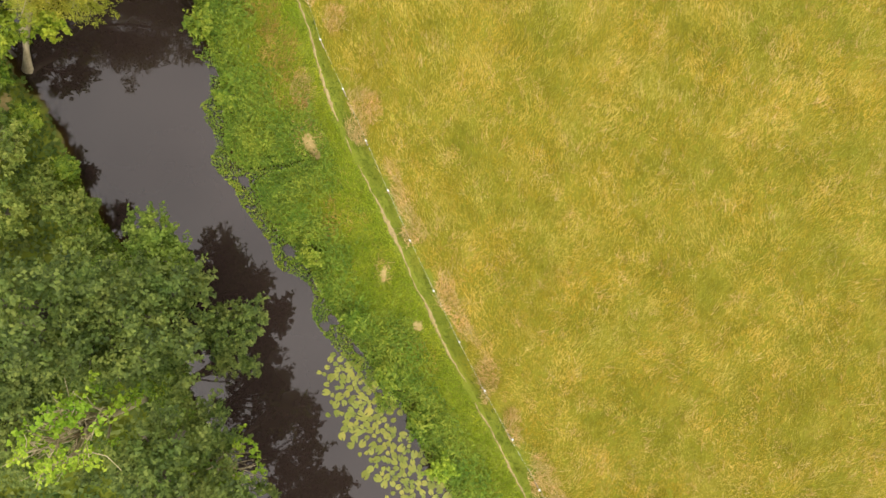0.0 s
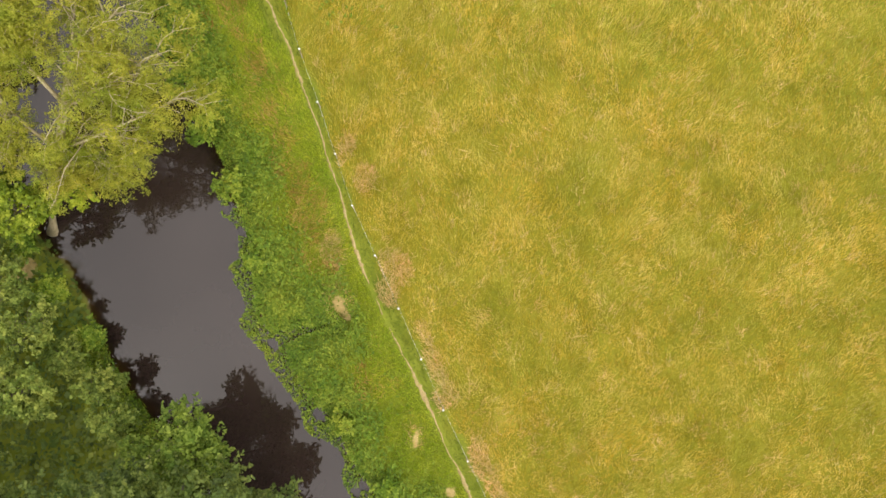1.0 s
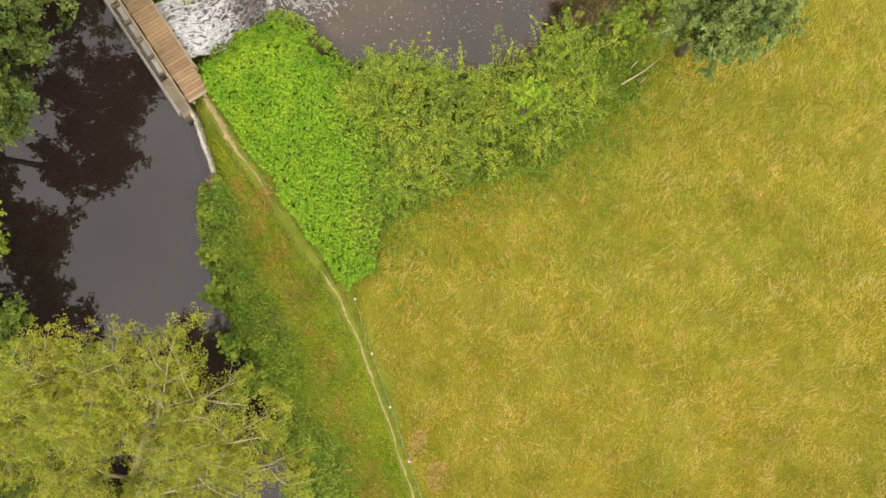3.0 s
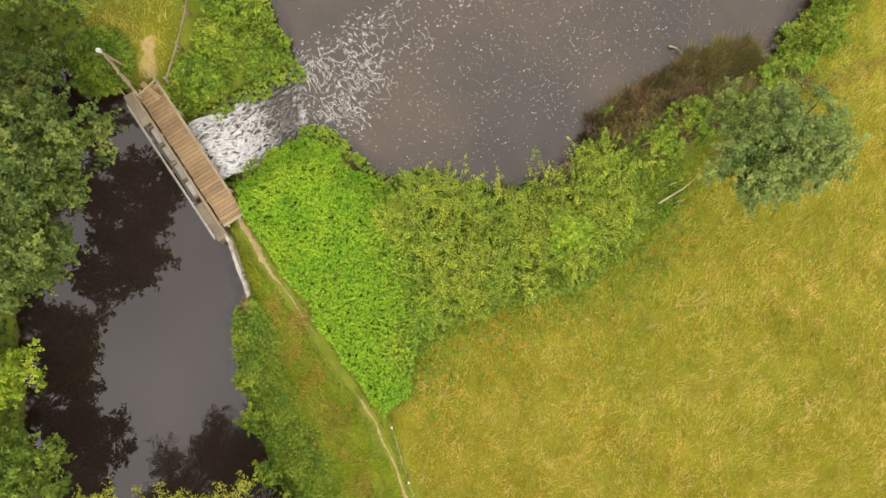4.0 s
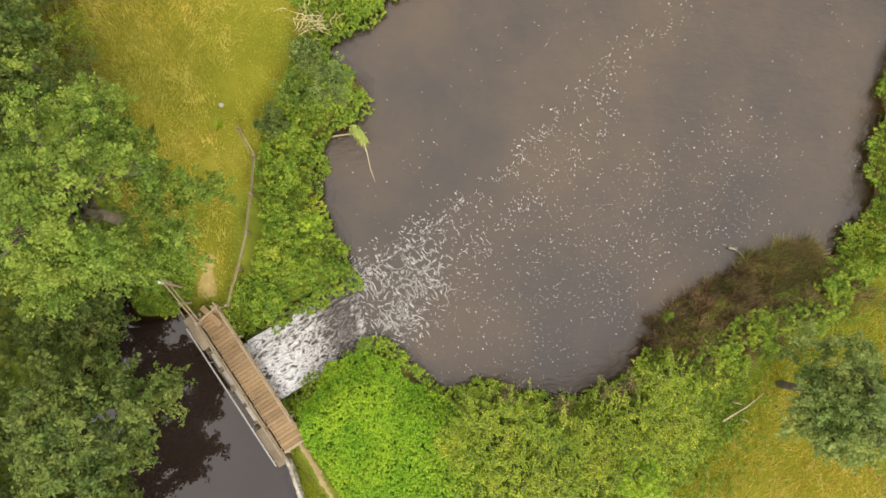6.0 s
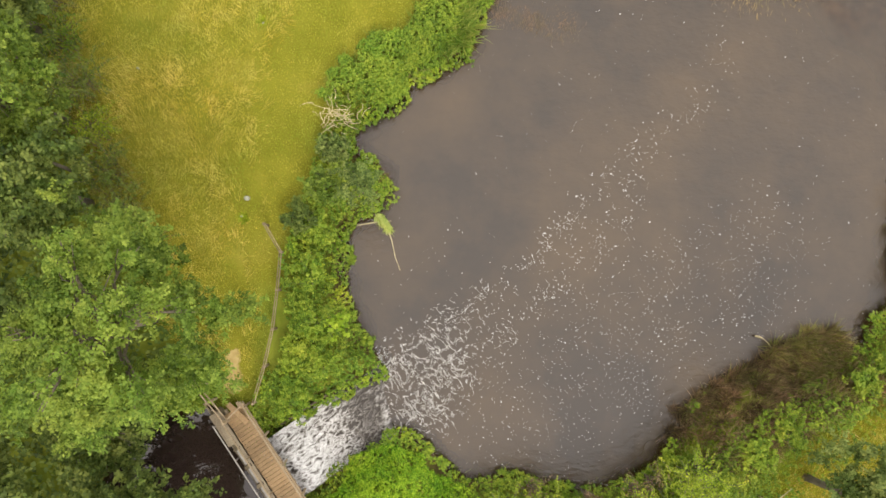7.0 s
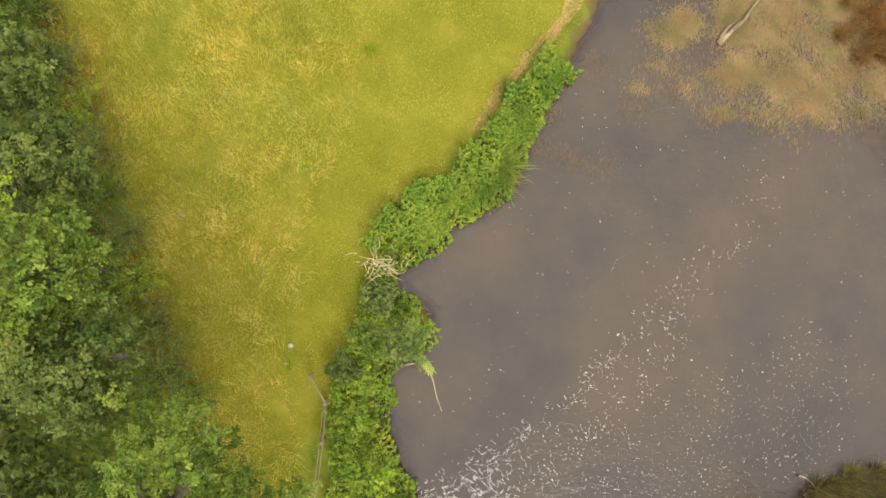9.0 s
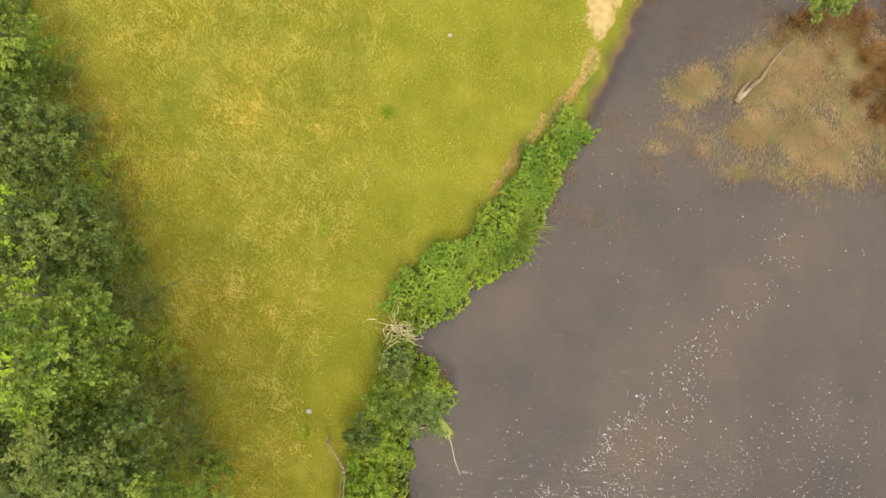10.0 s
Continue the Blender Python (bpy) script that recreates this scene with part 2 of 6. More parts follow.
def mesh_object(name, verts, faces, material, parent=None, smooth=False):
    me = bpy.data.meshes.new(name)
    me.from_pydata([tuple(v) for v in verts], [], [tuple(f) for f in faces])
    me.materials.append(material)
    if smooth:
        me.polygons.foreach_set("use_smooth", [True] * len(me.polygons))
    ob = new(name, me)
    if parent is not None:
        ob.parent = parent
    return ob


def quads_mesh(name, corners, material, parent=None, tone=None):
    """corners: n x k x 3 array, one loose face of k corners each; tone: a value between 0 and 1 for each face."""
    n, k = corners.shape[:2]
    me = bpy.data.meshes.new(name)
    me.vertices.add(k * n)
    me.vertices.foreach_set("co", np.ascontiguousarray(corners, dtype=np.float32).ravel())
    me.loops.add(k * n)
    me.loops.foreach_set("vertex_index", np.arange(k * n, dtype=np.int32))
    me.polygons.add(n)
    me.polygons.foreach_set("loop_start", np.arange(0, k * n, k, dtype=np.int32))
    me.update(calc_edges=True)
    if tone is None:
        tone = np.full(n, 0.5)
    set_attr(me, "tone", np.repeat(tone, k))
    me.materials.append(material)
    ob = new(name, me)
    if parent is not None:
        ob.parent = parent
    return ob


def set_attr(mesh, name, values):
    a = mesh.attributes.new(name, "FLOAT", "POINT")
    a.data.foreach_set("value", np.clip(values, 0, 1).astype(np.float32).ravel())


def holder(name, place=(0, 0, 0)):
    ob = new(name)
    ob.empty_display_size = 0.2
    ob.location = place
    return ob


def part(name, bm, material, parent, label=""):
    me = bpy.data.meshes.new(name)
    bm.to_mesh(me)
    bm.free()
    me.materials.append(material)
    ob = new(name, me)
    ob.parent = parent
    return tagged(ob, label)


def box(bm, size, m, bevel=0.0):
    """A box of that size, centred on the pose m, with its edges taken off."""
    r = bmesh.ops.create_cube(bm, size=1.0, matrix=m @ Matrix.Diagonal((*size, 1)))
    if bevel:
        es = list({e for v in r["verts"] for e in v.link_edges})
        bmesh.ops.bevel(bm, geom=es, offset=bevel, segments=1, affect="EDGES")


def beam(bm, a, b, w, h, bevel=0.008):
    """A beam of width w and height h from a to b."""
    a, b = Vector(a), Vector(b)
    d = b - a
    x = d.normalized()
    y = Vector((0, 0, 1)).cross(x)
    y = y.normalized() if y.length > 1e-4 else Vector((0, 1, 0))
    z = x.cross(y)
    m = Matrix((x, y, z)).transposed().to_4x4()
    m.translation = (a + b) / 2
    box(bm, (d.length, w, h), m, bevel)


def tube(verts, faces, pts, radii, sides=6):
    """Adds a tapered tube along pts to verts and faces."""
    pts = [Vector(p) for p in pts]
    base = len(verts)
    for i, (p, r) in enumerate(zip(pts, radii)):
        d = (pts[min(i + 1, len(pts) - 1)] - pts[max(i - 1, 0)]).normalized()
        u = d.orthogonal().normalized()
        v = d.cross(u)
        for k in range(sides):
            a = 2 * math.pi * k / sides
            verts.append(p + r * (math.cos(a) * u + math.sin(a) * v))
    for i in range(len(pts) - 1):
        for k in range(sides):
            a, b = base + i * sides + k, base + i * sides + (k + 1) % sides
            faces.append((a, b, b + sides, a + sides))
    faces.append(tuple(base + (len(pts) - 1) * sides + k for k in range(sides)))
    faces.append(tuple(base + k for k in reversed(range(sides))))


def dist_line(line, x, y, closed=False):
    """Distance from the points to a polyline."""
    best = np.full(np.shape(x), 1e9)
    pts = list(line) + ([line[0]] if closed else [])
    for (ax, ay), (bx, by) in zip(pts[:-1], pts[1:]):
        dx, dy = bx - ax, by - ay
        t = np.clip(((x - ax) * dx + (y - ay) * dy) / (dx * dx + dy * dy), 0, 1)
        best = np.minimum(best, np.hypot(x - ax - t * dx, y - ay - t * dy))
    return best


def inside(poly, x, y):
    hit = np.zeros(np.shape(x), bool)
    for (ax, ay), (bx, by) in zip(poly, list(poly[1:]) + [poly[0]]):
        if ay != by:
            hit ^= ((ay > y) != (by > y)) & (x < (bx - ax) * (y - ay) / (by - ay) + ax)
    return hit


def signed(poly, x, y):
    d = dist_line(poly, x, y, True)
    return np.where(inside(poly, x, y), -d, d)


def curve_through(points, per=6):
    """A smooth line through the points."""
    p = np.array([points[0]] + list(points) + [points[-1]], float)
    out = []
    for i in range(1, len(p) - 2):
        for k in range(per):
            t = k / per
            a, b, c, d = p[i - 1], p[i], p[i + 1], p[i + 2]
            out.append(0.5 * (2 * b + (c - a) * t + (2 * a - 5 * b + 4 * c - d) * t * t + (3 * b - a - 3 * c + d) * t ** 3))
    out.append(p[-2])
    return [tuple(q) for q in out]


def step(e0, e1, x):
    t = np.clip((x - e0) / (e1 - e0), 0, 1)
    return t * t * (3 - 2 * t)


def wave(x, y, s):
    """A smooth uneven value between about -1 and 1."""
    return (np.sin(x * s + 1.3 * np.sin(y * s * 0.7)) + np.sin(y * s * 1.31 + 1.1 * np.sin(x * s * 0.9 + 2.0)) + np.sin((x + y) * s * 2.3 + 0.5) * 0.5) / 2.5


# ---- the plan ----
RIVER_Z, POOL_Z, DECK_Z = -0.49, -1.6, 0.48
EAST_BANK = curve_through([(6.5, -16.5), (4.2, -12.0), (2.7, -9.9), (1.6, -7.7), (0.4, -6.2), (-0.9, -4.6), (-2.7, -2.2), (-3.4, -0.7), (-4.9, 0.7), (-5.8, 2.6), (-4.0, 3.5), (-3.7, 4.1), (-5.6, 3.7), (-7.2, 3.9),
                           (-7.7, 7.2), (-8.4, 9.2), (-9.7, 12.3), (-10.8, 14.6), (-12.0, 16.5), (-13.0, 18.8), (-13.9, 21.3), (-14.2, 23.3), (-13.8, 24.6)], 3)
WEST_BANK = curve_through([(-20.0, 34.2), (-21.8, 33.7), (-22.9, 35.2), (-24.5, 34.5), (-24.6, 28.0), (-24.2, 22.0), (-23.0, 16.0), (-20.5, 10.5), (-17.5, 7.4), (-16.1, 5.6), (-14.7, 3.0), (-13.9, 1.4), (-12.4, -0.6), (-10.2, -3.6), (-8.6, -8.0), (-6.8, -13.0), (-5.0, -18.0)], 3)
RIVER = EAST_BANK + [(-13.65, 24.9), (-14.55, 27.2), (-19.3, 33.75)] + WEST_BANK
POOL_WEST = curve_through([(-12.3, 35.8), (-12.4, 36.4), (-13.5, 37.9), (-14.2, 40.2), (-14.2, 42.6), (-12.6, 43.8), (-12.3, 45.4), (-13.9, 46.5), (-13.8, 47.6), (-12.2, 48.8), (-11.0, 50.3), (-8.6, 51.7), (-7.9, 53.6), (-6.9, 56.0), (-5.3, 58.6), (-4.4, 60.8), (-3.3, 63.4), (-1.6, 66.5), (2.0, 71.0)], 3)
POOL_EAST = curve_through([(19.0, 71.0), (18.5, 62.0), (18.0, 54.0), (15.8, 48.4), (14.8, 46.4), (15.1, 45.0), (14.0, 43.0), (14.6, 41.4), (13.4, 39.2), (11.9, 37.1), (10.0, 36.4), (6.5, 36.0), (4.6, 34.8), (3.4, 33.2), (1.9, 31.7), (0.6, 30.6), (-2.1, 29.8), (-4.1, 30.4), (-6.0, 30.6), (-7.8, 30.4), (-8.9, 31.2), (-10.0, 32.2), (-11.3, 32.5)], 3)
POOL = POOL_WEST + POOL_EAST + [(-14.9, 30.3), (-16.9, 32.7)]
TRACK = curve_through([(10.0, -16.0), (7.3, -11.7), (4.8, -7.3), (2.5, -3.4), (0.7, 0.3), (-1.1, 3.5), (-2.7, 6.7), (-4.0, 10.4), (-5.4, 14.1), (-6.6, 17.0), (-7.9, 19.4), (-9.6, 21.7), (-11.4, 24.1), (-12.9, 26.1), (-14.3, 28.2)], 4)
FENCE = curve_through([(10.8, -16.0), (8.2, -11.7), (5.0, -6.5), (2.1, -1.2), (0.1, 2.8), (-1.9, 6.9), (-3.0, 9.0), (-4.0, 11.6), (-4.8, 13.8), (-5.8, 16.2), (-6.7, 18.8)], 4)
FIELD = FENCE + [(-6.6, 20.0), (-6.1, 21.4), (-4.7, 23.2), (-2.2, 24.6), (2.2, 25.6), (4.7, 27.2), (6.0, 29.2), (7.6, 32.4), (10.0, 33.8), (12.0, 35.5), (13.6, 37.6), (15.3, 40.2), (16.4, 44.0), (19.0, 50.0), (40.0, 60.0), (60.0, 20.0), (60.0, -40.0), (20.0, -40.0)]
NETTLES = [(-13.9, 28.4), (-11.2, 24.4), (-8.4, 20.6), (-6.8, 19.0), (-6.1, 21.0), (-4.9, 23.2), (-4.6, 26.0), (-6.2, 29.6), (-7.8, 30.2), (-9.0, 31.2), (-11.2, 32.3), (-13.0, 31.2), (-14.3, 29.8)]
LAWN = curve_through([(-19.6, 34.2), (-21.3, 36.6), (-24.0, 41.0), (-27.0, 47.0), (-29.0, 53.0), (-31.5, 58.0), (-34.0, 66.0), (-37.0, 76.0)], 2) + [(2.0, 76.0), (-2.8, 65.0), (-5.6, 60.0), (-7.8, 56.0), (-9.0, 53.6), (-11.8, 51.2), (-13.4, 49.4), (-15.3, 47.0), (-16.0, 43.4), (-16.9, 41.0), (-17.4, 36.6), (-17.9, 34.0)]


def shore_warp(x, y):
    return x + 0.22 * wave(x, y, 2.1) + 0.11 * wave(y, x, 5.3), y + 0.22 * wave(y, x, 1.9) + 0.11 * wave(x, y, 4.7)


def relief(x, y):
    """Height of the ground, and the signed distances to the river's and the pool's edge."""
    u, v = shore_warp(x, y)
    dr, dp = signed(RIVER, u, v), signed(POOL, u, v)
    z = 0.05 * wave(x, y, 0.4) + 0.03 * wave(x, y, 1.7)
    shallow = step(50, 60, y + 0.25 * x) * step(-4.5, 0, x) + step(8, 14, x) * 0.4
    depth_p = 1.3 - 1.12 * np.clip(shallow, 0, 1) + 0.1 * wave(x, y, 1.1)
    zr = np.where(dr < 0, RIVER_Z - 1.1 * step(0, -1.6, dr), RIVER_Z + (z - RIVER_Z) * step(0, 0.9, dr))
    zp = np.where(dp < 0, POOL_Z - depth_p * step(0, -2.2, dp), POOL_Z + (z - POOL_Z) * step(0, 1.7, dp))
    return np.minimum(zr, zp), dr, dp


def axis(lo, hi, stepsize, far):
    core = np.arange(lo, hi + 1e-6, stepsize)
    grow, s, p = [], stepsize, 0.0
    while p < far:
        s *= 1.35
        p += s
        grow.append(p)
    grow = np.array(grow)
    return np.concatenate([lo - grow[::-1], core, hi + grow])


# ---- the ground ----
gx, gy = axis(-38, 28, 0.26, 2500), axis(-18, 74, 0.26, 2500)
X, Y = np.meshgrid(gx, gy)
Z, DR, DP = relief(X, Y)
nx, ny = len(gx), len(gy)
idx = np.arange(nx * ny).reshape(ny, nx)
faces = np.stack([idx[:-1, :-1], idx[:-1, 1:], idx[1:, 1:], idx[1:, :-1]], -1).reshape(-1, 4)
me = bpy.data.meshes.new("ground")
me.vertices.add(nx * ny)
me.vertices.foreach_set("co", np.stack([X, Y, Z], -1).astype(np.float32).ravel())
me.loops.add(faces.size)
me.loops.foreach_set("vertex_index", faces.astype(np.int32).ravel())
me.polygons.add(len(faces))
me.polygons.foreach_set("loop_start", np.arange(0, faces.size, 4, dtype=np.int32))
me.update(calc_edges=True)
me.polygons.foreach_set("use_smooth", np.ones(len(faces), bool))
me.materials.append(M_GROUND)
ground = tagged(new("ground", me), "yellowing hay meadow with worn footpath and low river banks", "ground", kind="structure")


BARE = [(-3.6, 4.7, 0.55), (-3.3, 4.2, 0.35), (0.2, -1.4, 0.35), (1.9, -3.8, 0.28), (-18.75, 35.3, 0.6), (-18.9, 36.2, 0.5), (-4.9, 63.9, 1.4), (-5.3, 65.8, 1.7), (-4.6, 62.4, 0.6), (-13.9, 24.3, 0.4), (-17.8, 5.8, 0.45), (-18.6, 5.3, 0.5), (-19.6, 4.8, 0.6)]
d_track = dist_line(TRACK, X, Y)
near_bridge = step(20, 26, Y)
soil = 0.32 * (1 - step(0.1, 0.5, d_track)) * (0.3 + 0.7 * near_bridge)
for bx, by, r in BARE:
    if r:
        soil = np.maximum(soil, 0.85 * (1 - step(0.3 * r, 1.2 * r, np.hypot(X - bx + 0.35 * r * wave(X, Y, 2.2), (Y - by + 0.5 * r * wave(Y, X, 2.7)) * 0.7))))
set_attr(me, "soil", soil * (Z > -0.6))
far_off = (np.abs(X) > 60) | (Y > 90) | (Y < -40)
rag = 0.6 * wave(X, Y, 0.9) + 0.35 * wave(Y, X, 2.6)
open_grass = np.maximum(step(0.5, -0.5, signed(FIELD, X, Y) + rag), 0.9 * step(0.6, -0.8, signed(LAWN, X, Y) + rag))
lush = 0.9 - 0.86 * open_grass
lush = np.where(far_off, 0.62, lush)
set_attr(me, "lush", lush)
set_attr(me, "bed", np.maximum(step(0.35, -0.2, DR), step(0.8, -0.1, DP)))
set_attr(me, "silt", step(51, 60, Y + 0.2 * X) * step(-5, -1, X) * step(0.3, -0.6, DP))


# ---- water ----
def water(name, level, dist, material, label, clear_depth):
    keep = dist < 0.45
    cell = keep[:-1, :-1] & keep[:-1, 1:] & keep[1:, :-1] & keep[1:, 1:]
    f = faces.reshape(ny - 1, nx - 1, 4)[cell]
    used, inv = np.unique(f, return_inverse=True)
    px, py, pz = X.ravel()[used], Y.ravel()[used], Z.ravel()[used]
    m = bpy.data.meshes.new(name)
    m.from_pydata([(a, b, level) for a, b in zip(px, py)], [], inv.reshape(-1, 4).tolist())
    set_attr(m, "murk", 1 - np.exp(-np.maximum(level - pz, 0) / clear_depth))
    m.materials.append(material)
    return tagged(new(name, m), label, "water", kind="structure")


near = (np.abs(X) < 45) & (Y > -30) & (Y < 80)
water("water_river", RIVER_Z, np.where(near & ~((DP < 0.3) & (DR > 0.1)), DR, 9), M_RIVER, "still dark river water reflecting trees and grey sky", 0.16)
water("water_pool", POOL_Z, np.where(near, DP, 9), M_POOL, "murky brown-grey weir pool water with soft ripples", 0.14)


# ---- plants ----
def unit(v):
    return v / np.maximum(np.linalg.norm(v, axis=-1, keepdims=True), 1e-9)


def leaf_quads(centre, normal, size, slim=0.55):
    """A pointed leaf, bent a little along its middle, at each centre."""
    n = len(centre)
    normal = unit(normal)
    r = rng.normal(size=(n, 3))
    u = unit(r - normal * np.sum(r * normal, 1, keepdims=True))
    v = np.cross(normal, u)
    s = np.asarray(size).reshape(-1, 1)
    droop = -0.12 * s * normal
    return np.stack([centre - u * s * 0.5, centre + v * s * slim * 0.5 + droop, centre + u * s * 0.5, centre - v * s * slim * 0.5 + droop], 1)


def blades(root, tip, width):
    """A narrow pointed blade from root to tip."""
    d = unit(tip - root)
    side = unit(np.cross(d, np.array([0.0, 0.0, 1.0]) + rng.normal(scale=0.35, size=d.shape))) * np.asarray(width).reshape(-1, 1)
    return np.stack([root + side * 0.5, root - side * 0.5, tip], 1)


def crown_leaves(clumps, cover, size, slim=0.55, flat=0.7):
    """Leaves along twigs that fan out of each clump, and a tone for each: clumps are rows of x, y, z, radius; cover: how many layers of leaves hide a clump."""
    out, tones = [], []
    for x, y, z, r in clumps:
        n = max(8, int(cover * math.pi * r * r / (0.5 * size * size * slim)))
        k = max(4, int(9 * r / 0.5))
        td = unit(rng.normal(size=(k, 3)) + np.array([0, 0, 0.25]))
        reach = r * rng.uniform(0.55, 1.4, k)
        shade = rng.normal(scale=0.16, size=k)
        w = rng.integers(0, k, n)
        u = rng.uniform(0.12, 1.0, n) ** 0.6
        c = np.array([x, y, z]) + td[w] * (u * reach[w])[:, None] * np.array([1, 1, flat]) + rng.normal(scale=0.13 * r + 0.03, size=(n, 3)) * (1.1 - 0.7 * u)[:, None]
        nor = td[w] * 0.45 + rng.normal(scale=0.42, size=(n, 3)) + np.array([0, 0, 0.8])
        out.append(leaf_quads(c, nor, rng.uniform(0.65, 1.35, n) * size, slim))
        # shading put into the tone: inner and downward leaves darker, outer and upper lighter
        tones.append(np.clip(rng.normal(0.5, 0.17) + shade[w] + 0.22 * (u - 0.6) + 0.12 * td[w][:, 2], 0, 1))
    return np.concatenate(out), np.concatenate(tones)


def plant(name, base, crown, height, leaf, bark, label, category, clumps=60, clump_r=0.75, cover=1.1, size=0.155, lean=(0, 0), limbs=14, trunk_r=0.18, slim=0.6, group="", spread=0.35, low=0.25, seed=0, hollow=0.55, bare=False):
    """A tree or bush: trunk, limbs that fork to the sprays, and a crown of leaves.
    base: x, y, z of its foot; crown: x, y of its middle and its half widths; height: of its top over the datum."""
    local = np.random.default_rng(seed + int(abs(base[0] * 13 + base[1] * 7)))
    root = holder(name, base)
    cx, cy, rx, ry = crown
    bz = base[2]
    tall = height - bz
    cz = bz + tall * (1 - spread)
    rz_up, rz_dn = height - cz, (cz - bz) * (1 - low)
    pts = []
    while len(pts) < clumps:
        d = unit(local.normal(size=3))
        if d[2] < -0.55:
            continue
        f = local.uniform(hollow, 1.0)
        ang = math.atan2(d[1], d[0])
        lump = 1 + 0.16 * math.sin(3 * ang + base[0]) + 0.1 * math.sin(7 * ang + base[1])
        r = clump_r * local.uniform(0.55, 1.25)
        p = (cx + d[0] * f * max(rx * lump - r * 0.6, 0.1), cy + d[1] * f * max(ry * lump - r * 0.6, 0.1), cz + d[2] * f * (max(rz_up - r * 0.5, 0.05) if d[2] > 0 else rz_dn))
        pts.append((*p, r))
    verts, fcs = [], []
    b, t = Vector(base), Vector((cx * 0.6 + base[0] * 0.4 + lean[0], cy * 0.6 + base[1] * 0.4 + lean[1], cz + rz_up * 0.3))
    off = Vector(base)
    line = [b + Vector((0, 0, -0.25)), b.lerp(t, 0.35) + Vector((0.04 * tall * 0.3, 0, 0)), b.lerp(t, 0.7), t]
    tube(verts, fcs, line, [trunk_r, trunk_r * 0.75, trunk_r * 0.5, trunk_r * 0.2], 8)
    order = sorted(pts, key=lambda q: -q[2])[:limbs]
    pieces = []
    for i, (px, py, pz, r) in enumerate(order):
        lv, lf = ([], []) if bare else (verts, fcs)
        s = b.lerp(t, 0.3 + 0.55 * local.random())
        e = Vector((px, py, pz - r * 0.25)) if not bare else Vector((px, py, pz + r * 0.3))
        mid = s.lerp(e, 0.5) + Vector((local.normal() * 0.2, local.normal() * 0.2, 0.12 * (e - s).length))
        tr = trunk_r * 0.32
        tube(lv, lf, [s, mid, e], [tr, tr * 0.6, tr * 0.2], 5)
        for j in range(3):
            q = e + Vector((local.normal(), local.normal(), local.normal() * 0.5)) * r * (0.8 if bare else 0.5)
            tube(lv, lf, [mid.lerp(e, 0.2 + 0.3 * j), q.lerp(mid, 0.35) + Vector((0, 0, 0.1)), q], [tr * 0.4, tr * 0.25, tr * 0.1], 4)
        if bare:
            pieces.append((lv, lf))
    mesh_object("trunk" if category == "tree" else "stem", [v - off for v in verts], fcs, bark, root, True)
    for lv, lf in pieces:
        mesh_object("limb", [v - off for v in lv], lf, bark, root, True)
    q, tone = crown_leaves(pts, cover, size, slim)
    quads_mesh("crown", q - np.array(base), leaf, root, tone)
    return tagged(root, label, category, group)


def spray_bush(name, base, reach, height, leaf, bark, label, category, shoots=60, size=0.095, group="", seed=0, per=30, slim=0.5):
    """A bramble or thorn: thin arching shoots out of one stool, with small leaves set in two rows along each."""
    local = np.random.default_rng(seed + int(abs(base[0] * 17 + base[1] * 5)))
    root = holder(name, base)
    verts, fcs, q, tones = [], [], [], []
    tube(verts, fcs, [(0, 0, -0.3), (0.02, 0.0, height * 0.3), (0.0, 0.03, height * 0.6)], [0.05, 0.04, 0.02], 6)
    for i in range(shoots):
        a, out = local.uniform(0, 2 * math.pi), reach * local.uniform(0.35, 1.15)
        foot = Vector((local.normal() * reach * 0.28, local.normal() * reach * 0.28, 0.0))
        top = height * local.uniform(0.65, 1.15)
        d = Vector((math.cos(a), math.sin(a), 0))
        sway = Vector((-d.y, d.x, 0)) * local.normal() * 0.25 * out
        bend = [foot, foot + d * out * 0.35 + sway * 0.3 + Vector((0, 0, top * 0.8)), foot + d * out * 0.75 + sway * 0.7 + Vector((0, 0, top)), foot + d * out * 1.1 + sway + Vector((0, 0, top * local.uniform(0.55, 0.95)))]
        tube(verts, fcs, bend, [0.012, 0.01, 0.007, 0.003], 3)
        b = np.array([tuple(v) for v in bend])
        t = np.sort(local.uniform(0.25, 1.0, per)) * 3
        seg = np.minimum(t.astype(int), 2)
        f = (t - seg)[:, None]
        c = b[seg] * (1 - f) + b[seg + 1] * f
        side = np.where(np.arange(per) % 2 == 0, 1.0, -1.0)[:, None] * np.array([[-d.y, d.x, 0.15]])
        c = c + side * size * 0.55 * (1.25 - t / 3)[:, None] * 1.5 + local.normal(scale=0.02, size=(per, 3))
        nor = np.array([0, 0, 1.0]) + local.normal(scale=0.35, size=(per, 3))
        q.append(leaf_quads(c, nor, local.uniform(0.7, 1.4, per) * size * (1.35 - 0.6 * t / 3), slim))
        # tone also carries shading: lighter towards the tips and on the taller shoots
        tones.append(np.clip(local.normal(0.48, 0.22) + 0.12 * (t / 3 - 0.5) + 0.12 * (top / height - 0.9), 0, 1))
    mesh_object("stem", verts, fcs, bark, root, True)
    quads_mesh("crown", np.concatenate(q), leaf, root, np.concatenate(tones))
    return tagged(root, label, category, group)


